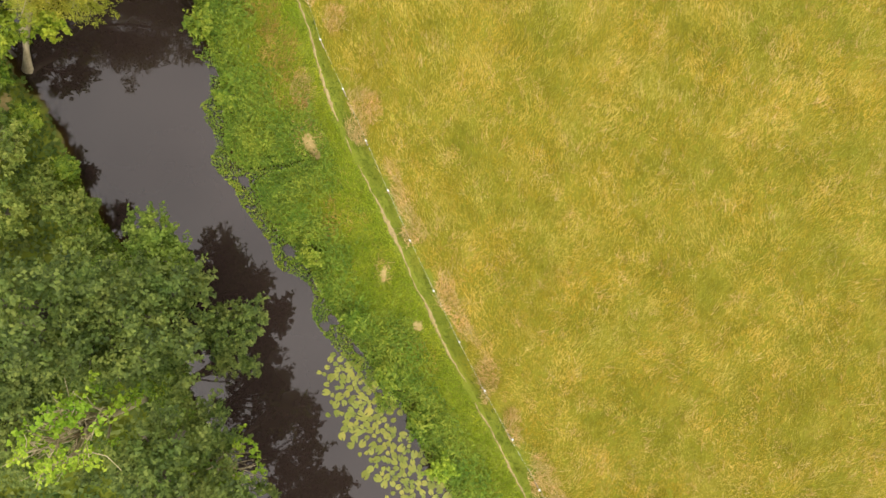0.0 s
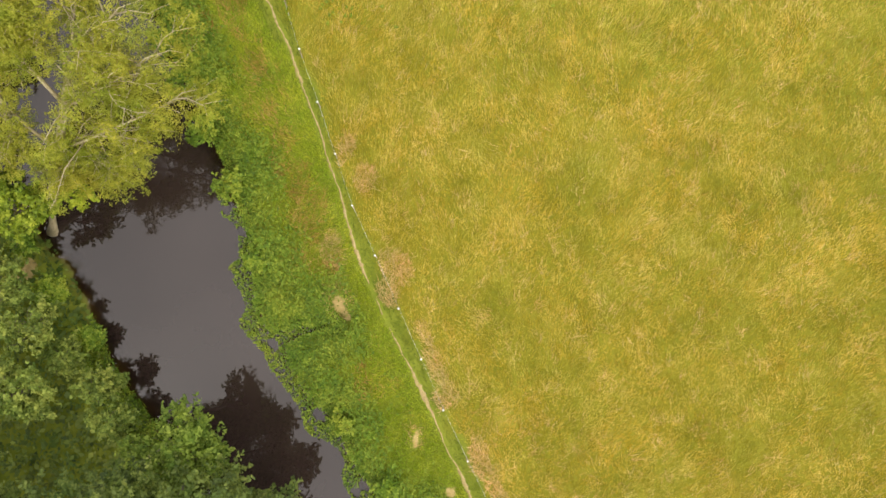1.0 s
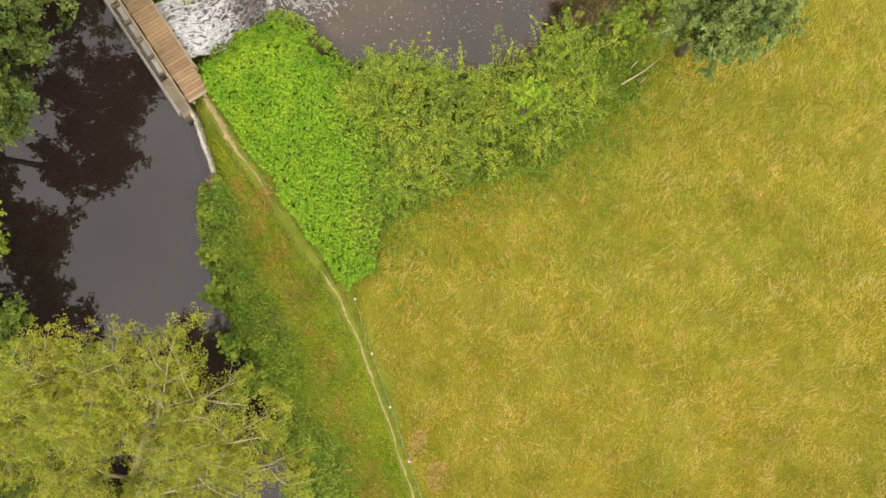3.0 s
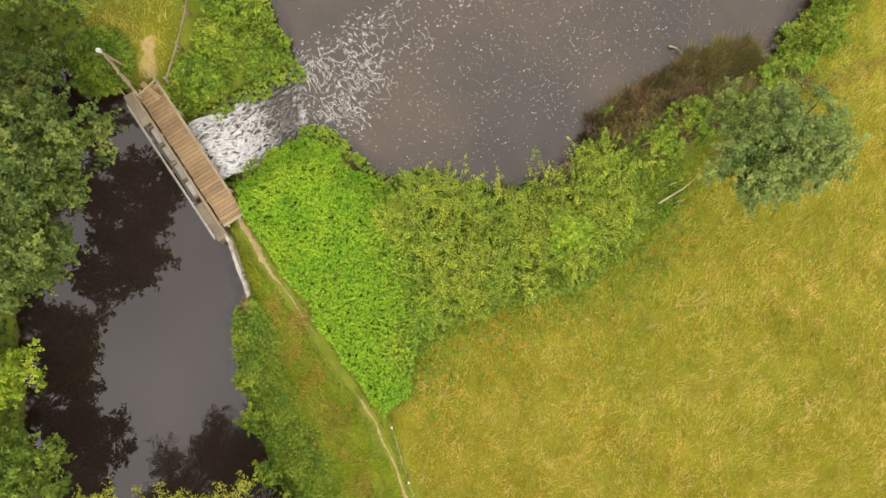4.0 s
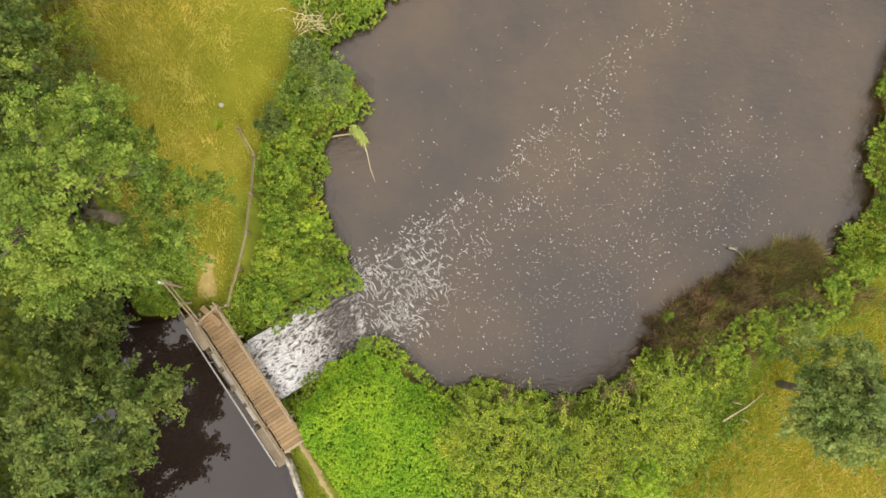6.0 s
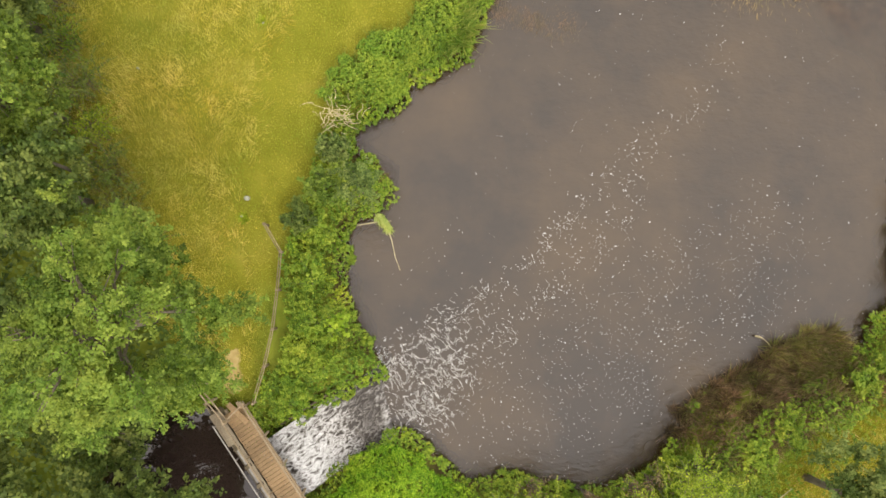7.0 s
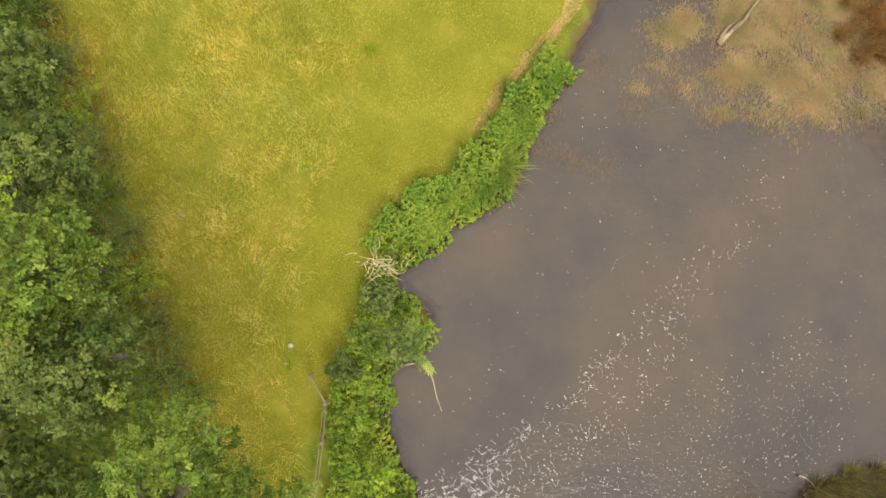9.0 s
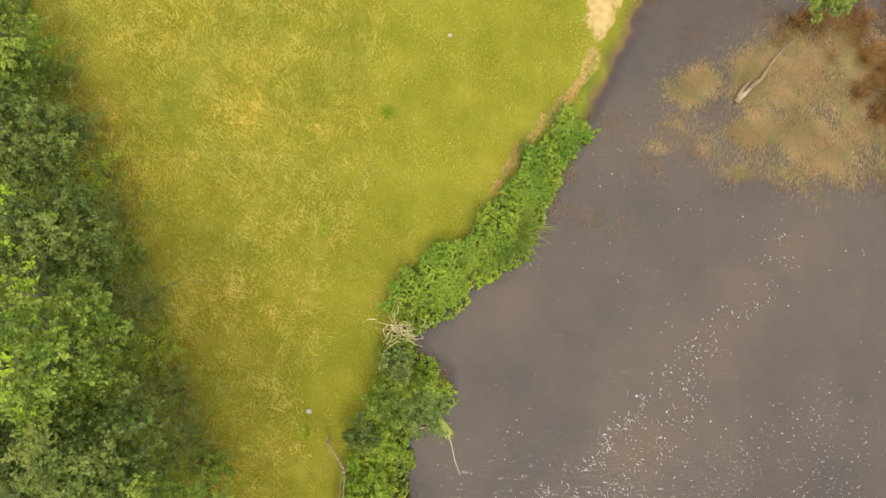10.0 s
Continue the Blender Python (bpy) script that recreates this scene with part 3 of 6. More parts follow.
def nettles(name, p, material, label, height, size=0.078, drift=0.15):
    """Upright herbs: each has a whorl of pointed leaves at its top and wider, lower ones below it."""
    g = on_ground(p)
    n = len(g)
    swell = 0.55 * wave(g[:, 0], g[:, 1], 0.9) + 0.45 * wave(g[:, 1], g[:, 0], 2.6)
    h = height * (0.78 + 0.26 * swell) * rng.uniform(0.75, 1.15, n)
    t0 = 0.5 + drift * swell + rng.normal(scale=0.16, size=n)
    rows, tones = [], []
    # tone offset per tier paints in the shade: light top whorl, dark lower leaves
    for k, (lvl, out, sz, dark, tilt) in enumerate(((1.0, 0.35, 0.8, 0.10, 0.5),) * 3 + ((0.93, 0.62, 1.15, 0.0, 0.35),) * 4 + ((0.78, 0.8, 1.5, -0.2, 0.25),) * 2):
        a = rng.uniform(0, 2 * math.pi, n)
        d = np.column_stack([np.cos(a), np.sin(a), np.zeros(n)])
        c = g + d * (out * size) + np.column_stack([np.zeros(n), np.zeros(n), h * lvl])
        nor = d * tilt + rng.normal(scale=0.25, size=(n, 3)) + np.array([0, 0, 1.0])
        nor = unit(nor)
        u = unit(d - nor * np.sum(d * nor, 1, keepdims=True))
        v = np.cross(nor, u)
        s = (rng.uniform(0.75, 1.3, n) * size * sz)[:, None]
        droop = -0.1 * s * nor
        rows.append(np.stack([c - u * s * 0.5, c + v * s * 0.3 + droop, c + u * s * 0.5, c - v * s * 0.3 + droop], 1))
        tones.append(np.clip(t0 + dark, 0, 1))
    return stuff(name, np.concatenate(rows), material, label, "nettles", np.concatenate(tones))


def stuff(name, corners, material, label, category, tone=None):
    return tagged(quads_mesh(name, corners, material, None, tone), label, category, kind="stuff")


def scatter(n, lo, hi, test):
    p = rng.uniform(lo, hi, size=(n, 2))
    p = p[test(p[:, 0], p[:, 1])]
    for bx, by, r in BARE:
        if r:
            d = np.hypot(p[:, 0] - bx + 0.35 * r * wave(p[:, 0], p[:, 1], 2.2), (p[:, 1] - by + 0.5 * r * wave(p[:, 1], p[:, 0], 2.7)) * 0.7) / r
            p = p[rng.random(len(p)) < 0.06 + 0.94 * step(0.55, 1.25, d)]
    return p


def on_ground(p):
    return np.column_stack([p, relief(p[:, 0], p[:, 1])[0]])


def grass(name, p, material, label, length, width, lie, tufts=0.0, spread=0.35, light=0.0, swirl=1.0, turn=1.3):
    """Lodged grass: blades follow a drifting lie of the land; with tufts, that many blades share a root, a lie and a tone."""
    n = len(p)
    per = max(1, int(tufts))
    lay = swirl * (1.4 * wave(p[:, 0], p[:, 1], 0.45) + 0.9 * wave(p[:, 1], p[:, 0], 1.7)) + turn
    a0 = lay + rng.normal(scale=0.3 + 0.6 * swirl, size=n)
    tone0 = np.clip(0.48 + light + 0.17 * wave(p[:, 0], p[:, 1], 0.8) + 0.19 * wave(p[:, 1], p[:, 0], 2.3) + rng.normal(scale=0.2, size=n), 0, 1)
    size0 = rng.uniform(0.55, 1.3, n)
    rep = lambda v: np.repeat(v, per, axis=0)
    a, tone = rep(a0) + rng.normal(scale=spread, size=n * per), np.clip(rep(tone0) + rng.normal(scale=0.08, size=n * per), 0, 1)
    q = rep(p) + rng.normal(scale=0.16 if per > 1 else 0.0, size=(n * per, 2))
    g = on_ground(q)
    ln = rng.uniform(0.5, 1.2, n * per) * length * rep(size0)
    lean = np.clip(rng.normal(lie, 0.25, n * per), 0.1, 1.4)
    tip = g + np.column_stack([np.cos(a) * np.sin(lean) * ln, np.sin(a) * np.sin(lean) * ln, np.cos(lean) * ln])
    return stuff(name, blades(g, tip, rng.uniform(0.6, 1.4, n * per) * width), material, label, "grass", tone)


def herb_bed(name, p, material, label, height, size, category="undergrowth", up=1.2, slim=0.65, drift=0.3):
    g = on_ground(p)
    n = len(g)
    swell = 0.5 * wave(g[:, 0], g[:, 1], 1.6) + 0.5 * wave(g[:, 1], g[:, 0], 4.3)
    g[:, 2] += height * (0.6 + 0.4 * swell) * rng.uniform(0.4, 1.0, n) + 0.05
    nor = rng.normal(scale=0.45, size=(n, 3)) + np.array([0, 0, up])
    tone = np.clip(0.45 + drift * swell + rng.normal(scale=0.15, size=n), 0, 1)
    return stuff(name, leaf_quads(g, nor, rng.uniform(0.6, 1.4, n) * size, slim), material, label, category, tone)


in_field = lambda x, y: (signed(FIELD, x, y) + 0.45 * wave(x, y, 0.9) + 0.3 * wave(y, x, 2.6) < 0.1) & (x < 26) & (inside(FIELD, x, y) | (dist_line(FENCE, x, y) > 1.4))
in_lawn = lambda x, y: signed(LAWN, x, y) + 0.35 * wave(x, y, 1.3) < 0.15
M_TAN = leafy("bleached_straw", (0.44, 0.29, 0.09), (0.64, 0.44, 0.18), (0.82, 0.60, 0.30), 1.0)
hay = scatter(360000, (-8, -16), (26, 42), in_field)
green = rng.random(len(hay)) < np.clip(0.10 + 0.24 * wave(hay[:, 0], hay[:, 1], 0.33) + 0.2 * wave(hay[:, 1], hay[:, 0], 1.3) + 0.55 * step(14, 26, hay[:, 1] + 0.2 * hay[:, 0]), 0, 0.92)
grass("hay_grass", hay[~green], M_STRAW, "long dry yellow hay grass leaning one way", 0.36, 0.022, 0.8, swirl=0.3, turn=1.62)
M_OLIVE = leafy("olive_meadow_blades", (0.165, 0.205, 0.011), (0.330, 0.350, 0.028), (0.570, 0.520, 0.090), 0.4, own_share=0.32)
grass("field_green_grass", hay[green], M_OLIVE, "greener grass mixed into the hay meadow", 0.32, 0.024, 0.75, swirl=0.35, turn=1.6)
deep_field = lambda x, y: in_field(x, y) & (signed(FIELD, x, y) < -0.5)
grass("hay_tufts", scatter(11000, (-8, -16), (26, 42), deep_field), M_STRAW, "pale lodged tufts in the hay meadow", 0.5, 0.016, 1.05, 10, 0.25, 0.2, 0.45, 1.6)
grass("hay_wisps", scatter(2600, (-8, -16), (26, 42), deep_field), M_TAN, "bleached bent wisps in the hay meadow", 0.6, 0.018, 1.2, 8, 0.5, 0.0, 0.7, 1.6)
lawn = scatter(270000, (-36, 34), (2, 70), in_lawn)
east = lawn[:, 0] > -18.5 + 1.3 * wave(lawn[:, 0], lawn[:, 1], 0.35) + 0.12 * (lawn[:, 1] - 44) + rng.normal(scale=0.8, size=len(lawn))
STRIP = curve_through([(-17.4, 57.0), (-17.6, 55.0), (-17.9, 52.0), (-18.2, 47.6), (-18.6, 44.4), (-18.9, 40.1), (-19.0, 37.0)], 3)
trod = dist_line(STRIP, lawn[:, 0], lawn[:, 1]) < 0.55 + 0.25 * wave(lawn[:, 0], lawn[:, 1], 1.2)
M_STRIP = leafy("mown_strip_grass", (0.17, 0.22, 0.012), (0.29, 0.33, 0.026), (0.42, 0.43, 0.06), 0.6, own_share=0.3)
grass("mown_strip", lawn[trod], M_STRIP, "short greener grass of a faint mown track", 0.13, 0.022, 0.7)
lawn, east = lawn[~trod], east[~trod]
grass("meadow_grass", lawn[~east], M_MEADOW, "sun-dried yellow-green meadow grass beside the pool", 0.26, 0.022, 0.8, swirl=0.55, turn=1.6)
grass("lawn_grass", lawn[east], M_LAWN, "shorter green meadow grass beside the pool", 0.16, 0.022, 0.7)
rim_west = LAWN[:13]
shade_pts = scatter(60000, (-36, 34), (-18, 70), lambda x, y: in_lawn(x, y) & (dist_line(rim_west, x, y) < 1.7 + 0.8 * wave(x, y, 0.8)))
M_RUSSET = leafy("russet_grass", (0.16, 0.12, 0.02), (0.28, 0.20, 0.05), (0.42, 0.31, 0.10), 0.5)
RED_TRACK = [(11.4, 34.5), (12.9, 35.5), (14.4, 36.1), (17.5, 37.4)]
grass("russet_track_grass", scatter(16000, (11, 33.5), (18, 38.5), lambda x, y: dist_line(RED_TRACK, x, y) < 0.42 + 0.3 * wave(x, y, 1.4)), M_RUSSET, "reddish worn grass of a trodden way to the pool", 0.2, 0.026, 0.9)
grass("russet_grass", shade_pts, M_RUSSET, "darker russet grass along the wood's edge", 0.3, 0.024, 0.8)
west_half = lambda x, y: in_lawn(x, y) & (x < -18.5 + 1.5 * wave(x, y, 0.3) + 0.12 * (y - 44))
grass("meadow_tufts", scatter(9000, (-36, 34), (2, 70), west_half), M_MEADOW, "pale lodged tufts in the meadow", 0.5, 0.02, 1.1, 12, 0.25, 0.2)
M_RUSSET_SEED = leafy("seeding_grass_heads", (0.28, 0.20, 0.03), (0.48, 0.34, 0.07), (0.66, 0.48, 0.15), 0.8)
# the mown strip and the verge between river and field
verge = lambda x, y: (signed(RIVER, x, y) > -0.2) & ~inside(FIELD, x, y) & ~inside(NETTLES, x, y) & (dist_line(FENCE, x, y) < 14) & (x > -15)
verge_pts = scatter(430000, (-15, -16), (10, 29), verge)
dv = dist_line(TRACK, verge_pts[:, 0], verge_pts[:, 1])
keep = (dv > 0.13 + 0.13 * step(18, 24, verge_pts[:, 1])) | (rng.random(len(dv)) < 0.12)
verge_pts, dv = verge_pts[keep], dv[keep]
BAND = TRACK + FENCE[::-1]
short = (inside(BAND, verge_pts[:, 0] + 0.06 * wave(verge_pts[:, 0], verge_pts[:, 1], 2.0), verge_pts[:, 1]) & (verge_pts[:, 1] < 18)) | ((dv < 0.5) & (verge_pts[:, 1] > 17))
grass("mown_path_grass", verge_pts[short], M_MOWN, "short trodden green grass along the footpath", 0.13, 0.024, 0.6)
tall = verge_pts[~short]
dw = signed(RIVER, tall[:, 0], tall[:, 1])
herb = rng.random(len(tall)) < np.clip(1.4 - dw / 1.7 + 0.5 * wave(tall[:, 0], tall[:, 1], 0.9), 0.012, 0.95) * (dv[~short] > 0.8 + 0.5 * step(17, 20, tall[:, 1]))
herb_bed("bank_herbs", tall[herb], M_HERB, "rank green herbs crowding the river bank", 0.7, 0.17, slim=0.36)
flush = rng.random(len(tall)) < 0.16 * step(-0.2, 0.6, wave(tall[:, 0], tall[:, 1], 0.75) + 0.5 * wave(tall[:, 1], tall[:, 0], 2.2)) * step(1.0, 1.9, dw) * (dv[~short] > 0.7)
grass("seeding_grass", tall[flush], M_RUSSET_SEED, "brownish seeding grass scattered through the verge", 0.45, 0.024, 0.75)
grass("verge_grass", tall[~herb], M_GRASS, "uncut green verge grass beside the footpath", 0.34, 0.024, 0.7)


def patch_test(spots):
    def test(x, y):
        ok = np.zeros(np.shape(x), bool)
        for cx, cy, r, sq in spots:
            ok |= np.hypot((x - cx), (y - cy) * sq) < r * (1 + 0.4 * wave(x, y, 2.3))
        return ok
    return test


DOCKS = [(-11.6, 22.4, 0.55, 0.5), (-12.4, 24.0, 0.5, 0.6), (-9.8, 19.4, 0.5, 0.5), (-9.1, 18.4, 0.7, 0.5), (-10.6, 20.6, 0.6, 0.6), (-5.3, 8.9, 0.8, 0.6), (-6.6, 12.0, 0.6, 0.6), (-7.2, 13.6, 0.5, 0.8), (-5.0, 6.8, 0.5, 0.7), (-10.9, 17.6, 0.8, 0.6), (-8.0, 16.0, 0.5, 0.5), (-5.9, 10.4, 0.7, 0.6), (-4.2, 6.2, 0.4, 0.6), (-11.2, 23.2, 0.5, 0.5), (-2.4, 1.2, 0.4, 0.5)]
dock_pts = scatter(60000, (-13.5, 0), (-2, 25), patch_test(DOCKS))
dock_pts = dock_pts[rng.random(len(dock_pts)) < 0.5 + 0.45 * wave(dock_pts[:, 0], dock_pts[:, 1], 3.1)]
grass("dry_dock_patches", dock_pts, M_DOCK, "rust-brown seeding dock and dead stalks", 0.5, 0.03, 0.85)
STRAWS = [(-3.7, 5.0, 0.65, 0.6), (-4.1, 7.4, 0.5, 0.5), (0.1, -1.2, 0.4, 0.7), (-1.3, 5.5, 0.5, 0.5), (-1.0, 6.3, 0.75, 0.7), (-2.7, 10.6, 0.5, 0.6), (1.6, 0.6, 0.55, 0.7), (5.3, -6.0, 0.5, 0.4), (7.8, -10.6, 0.5, 0.5), (3.2, -2.3, 0.4, 0.5), (-3.6, 12.0, 0.45, 0.6), (6.6, -8.4, 0.35, 0.4)]
edge_strip = curve_through([(-10.2, 54.6), (-8.6, 56.9), (-6.9, 59.2), (-5.7, 60.8), (-5.0, 62.4)], 4)
grass("bleached_bank_edge", scatter(60000, (-11, 53), (-4, 64), lambda x, y: dist_line(edge_strip, x, y) < 0.3 + 0.2 * wave(x, y, 1.9)), M_TAN, "bleached grass along the pool bank's brink", 0.22, 0.022, 0.9)
grass("bleached_tussocks", scatter(120000, (-6, -14), (12, 14), lambda x, y: patch_test(STRAWS)(x, y) | ((signed(FIELD, x, y) < -0.12) & (signed(FIELD, x, y) > -0.85) & (dist_line(FENCE, x, y) < 1.4) & (wave(x, y, 0.75) + 0.5 * wave(y, x, 2.1) > 0.42))), M_TAN, "bleached pinkish straw tussocks along the fence", 0.5, 0.022, 0.95)

# the nettle bed
net = scatter(30000, (-15, 18), (-4, 33), lambda x, y: inside(NETTLES, x + 0.5 * wave(x, y, 1.3), y + 0.5 * wave(y, x, 1.3)) & (dist_line(TRACK, x, y) > 0.42 + 0.15 * wave(x, y, 2.0)))
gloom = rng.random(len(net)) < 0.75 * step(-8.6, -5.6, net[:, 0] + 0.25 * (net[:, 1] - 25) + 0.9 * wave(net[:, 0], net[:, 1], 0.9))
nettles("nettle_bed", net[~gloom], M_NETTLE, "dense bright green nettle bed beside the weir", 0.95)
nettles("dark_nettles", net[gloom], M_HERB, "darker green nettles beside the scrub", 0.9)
# a darker leaf layer underneath, its colour deepening the gaps between the nettles
herb_bed("nettle_floor", scatter(34000, (-15, 18), (-4, 33), lambda x, y: inside(NETTLES, x + 0.5 * wave(x, y, 1.3), y + 0.5 * wave(y, x, 1.3)) & (dist_line(TRACK, x, y) > 0.4)), M_HERB, "dark lower leaves of the nettle bed", 0.6, 0.17)
fringe = lambda x, y: (signed(RIVER, x, y) < 0.1) & (signed(RIVER, x, y) > -0.95 + 0.55 * wave(x, y, 1.4)) & (x > -8.5 - 0.1 * y) & (wave(x, y, 3.0) > -0.55)
fr = scatter(85000, (-12, -8), (3, 10), fringe)
fr3 = np.column_stack([fr, np.full(len(fr), RIVER_Z) + rng.uniform(0.01, 0.22, len(fr))])
stuff("water_edge_plants", leaf_quads(fr3, rng.normal(scale=0.5, size=fr3.shape) + np.array([0, 0, 1.0]), rng.uniform(0.07, 0.17, len(fr)), 0.5), M_HERB, "speckled green water plants along the river edge", "water plants", np.clip(0.5 + rng.normal(scale=0.25, size=len(fr)), 0, 1))
# scrub floor between nettles and field
SCRUBLAND = [(-6.6, 20.6), (-4.9, 23.0), (-2.2, 24.2), (2.2, 25.2), (5.0, 27.4), (6.4, 29.6), (7.6, 32.6), (4.4, 34.4), (2.4, 32.2), (0.6, 30.7), (-2.1, 29.9), (-6.2, 30.5), (-6.8, 28.0), (-5.6, 24.5)]
scr = scatter(90000, (-8, 20), (9, 36), lambda x, y: inside(SCRUBLAND, x + 0.6 * wave(x, y, 0.9), y + 0.6 * wave(y, x, 0.9)))
half = rng.random(len(scr)) < 0.6 + 0.35 * wave(scr[:, 0], scr[:, 1], 0.8)
skirt = scatter(120000, (-7, 18), (17, 42), lambda x, y: inside(FIELD, x, y) & (x < 16.5))
sk = -signed(FIELD, skirt[:, 0], skirt[:, 1]) + 0.5 * wave(skirt[:, 0], skirt[:, 1], 0.9)
skirt = skirt[(dist_line(FENCE, skirt[:, 0], skirt[:, 1]) > 1.5) & (rng.random(len(sk)) < np.exp(-np.maximum(sk, 0) / 1.3))]
nettles("scrub_skirt_herbs", skirt[rng.random(len(skirt)) < 0.10], M_HERB, "scattered green herbs where the scrub meets the hay", 0.4, 0.085)
grass("scrub_skirt_grass", skirt, M_GRASS, "rank green grass thinning out into the hay", 0.42, 0.024, 0.8)
herb_bed("scrub_herbs", scr[half], M_HERB, "green bramble and herbs between scrub and field", 0.6, 0.13)
grass("scrub_grass", scr[~half], M_GRASS, "rank green grass at the scrub's foot", 0.45, 0.026, 0.8)
# leafy clumps along the river's east edge
for sx, sy, sr, sh, lf in [(-8.7, 10.2, 0.8, 0.7, M_HERB), (-10.0, 12.6, 0.9, 0.9, M_HERB), (-11.2, 14.9, 0.9, 1.0, M_HERB), (-12.2, 16.8, 1.0, 1.2, M_HERB), (-12.9, 18.7, 0.8, 0.7, M_HERB), (-13.3, 20.6, 0.7, 0.5, M_HERB), (-13.5, 22.6, 0.6, 0.4, M_HERB), (-7.4, 6.6, 0.7, 0.5, M_HERB), (-3.0, -0.6, 0.8, 0.6, M_HERB), (-1.0, -3.6, 0.8, 0.6, M_HERB), (0.9, -6.2, 0.9, 0.8, M_HERB), (2.3, -8.4, 0.9, 0.8, M_HERB), (3.5, -10.4, 0.9, 0.7, M_HAW)]:
    plant("bank_bush", (sx, sy, -0.3), (sx - 0.15, sy, sr, sr), sh, lf, M_BARK, "leafy herb clump overhanging the river edge", "bush", 22, 0.34, size=0.14, trunk_r=0.03, group="clumps on the river bank", low=0.7, hollow=0.3)
near_post = scatter(9000, (-23, 33), (-19, 38), lambda x, y: (np.hypot(x + 21.0, y - 35.2) < 1.7) & (signed(RIVER, x, y) > 0))
herb_bed("fence_foot_herbs", near_post, M_HERB, "green herbs round the foot of the pole fence", 0.5, 0.16)
# undergrowth on the other banks
REEDS = [(2.4, 32.0), (4.0, 35.0), (6.5, 36.8), (10.8, 37.8), (11.4, 36.7), (8.8, 35.7), (6.3, 34.5), (4.2, 32.3)]
rim = lambda x, y: (signed(POOL, x, y) > -0.4 - 0.45 * wave(x, y, 2.1)) & (signed(POOL, x, y) < 2.6 - 1.3 * step(10.5, 12.5, x)) & ~inside(NETTLES, x, y) & ~inside(LAWN, x, y) & (signed(RIVER, x, y) > 0.3) & ~inside(REEDS, x, y)
rim_pts = scatter(420000, (-18, 29), (20, 68), rim)
rim_pts = rim_pts[(dist_line(edge_strip, rim_pts[:, 0], rim_pts[:, 1]) > 0.45) & ~((rim_pts[:, 0] < 0) & (rim_pts[:, 1] > 58.2 + 0.5 * wave(rim_pts[:, 0], rim_pts[:, 1], 1.5)))]
RIDGE = [(-6.8, 58.8), (-7.9, 57.4), (-10.0, 54.2), (-11.3, 52.6), (-13.2, 51.3), (-15.0, 49.7), (-15.6, 48.4), (-12.2, 48.6), (-11.0, 50.5), (-8.6, 51.9), (-8.2, 54.0), (-6.4, 55.8), (-5.6, 58.2)]
ridge_pts = scatter(26000, (-16, 48), (-5, 60), lambda x, y: inside(RIDGE, x + 0.4 * wave(x, y, 1.9) + 0.15 * wave(y, x, 6.0), y + 0.4 * wave(y, x, 2.3) + 0.15 * wave(x, y, 5.0)))
reedy = rng.random(len(ridge_pts)) < 0.3 + 0.3 * wave(ridge_pts[:, 0], ridge_pts[:, 1], 1.2) + 0.25 * step(-10, -7, ridge_pts[:, 0])
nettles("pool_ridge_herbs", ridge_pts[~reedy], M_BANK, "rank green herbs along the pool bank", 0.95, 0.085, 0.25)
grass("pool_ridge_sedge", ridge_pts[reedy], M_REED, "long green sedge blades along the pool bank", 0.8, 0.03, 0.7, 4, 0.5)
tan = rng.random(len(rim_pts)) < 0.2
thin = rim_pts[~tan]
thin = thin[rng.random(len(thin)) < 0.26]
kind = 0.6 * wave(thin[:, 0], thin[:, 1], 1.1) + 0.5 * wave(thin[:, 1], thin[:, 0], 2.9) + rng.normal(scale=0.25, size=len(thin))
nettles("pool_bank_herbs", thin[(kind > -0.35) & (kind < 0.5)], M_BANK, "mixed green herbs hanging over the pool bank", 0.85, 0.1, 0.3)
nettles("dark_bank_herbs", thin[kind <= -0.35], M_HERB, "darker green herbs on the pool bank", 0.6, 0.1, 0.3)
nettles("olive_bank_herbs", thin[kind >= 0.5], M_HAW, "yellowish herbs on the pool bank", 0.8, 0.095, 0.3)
grass("pool_bank_grass", rim_pts[tan], M_REED, "coarse green grass on the pool bank", 0.5, 0.026, 0.7)
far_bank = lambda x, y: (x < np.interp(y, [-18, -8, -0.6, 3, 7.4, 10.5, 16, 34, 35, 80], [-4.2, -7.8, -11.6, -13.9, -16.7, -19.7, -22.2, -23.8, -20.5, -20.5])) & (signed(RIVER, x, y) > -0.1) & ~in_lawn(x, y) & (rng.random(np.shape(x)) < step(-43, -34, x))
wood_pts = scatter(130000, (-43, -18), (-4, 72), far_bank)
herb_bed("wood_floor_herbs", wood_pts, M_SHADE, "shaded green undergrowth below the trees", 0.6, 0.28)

# trees and bushes: name, foot, crown, top, leaves
plant("alder_tree", (-10.2, -3.8, 0.0), (-8.8, -3.6, 3.3, 3.2), 9.5, M_ALDER, M_BARK, "dark green broad alder leaning over the river", "tree", 90, 0.8, trunk_r=0.25)
plant("alder_tree", (-7.4, -4.6, -0.1), (-5.9, -4.4, 1.7, 1.9), 4.4, M_ALDER, M_BARK, "low dark alder overhanging the river", "tree", 42, 0.6, trunk_r=0.14)
plant("alder_tree", (-9.8, -0.6, 0.0), (-9.0, -1.0, 1.7, 1.7), 6.6, M_ASH, M_BARK, "lighter green young alder on the river bank", "tree", 40, 0.65, trunk_r=0.14)
plant("alder_tree", (-12.6, -3.6, 0.0), (-10.8, -3.2, 2.6, 2.4), 12.4, M_ALDER, M_BARK, "dark green alder in the riverside wood", "tree", 60, 0.75, trunk_r=0.2)
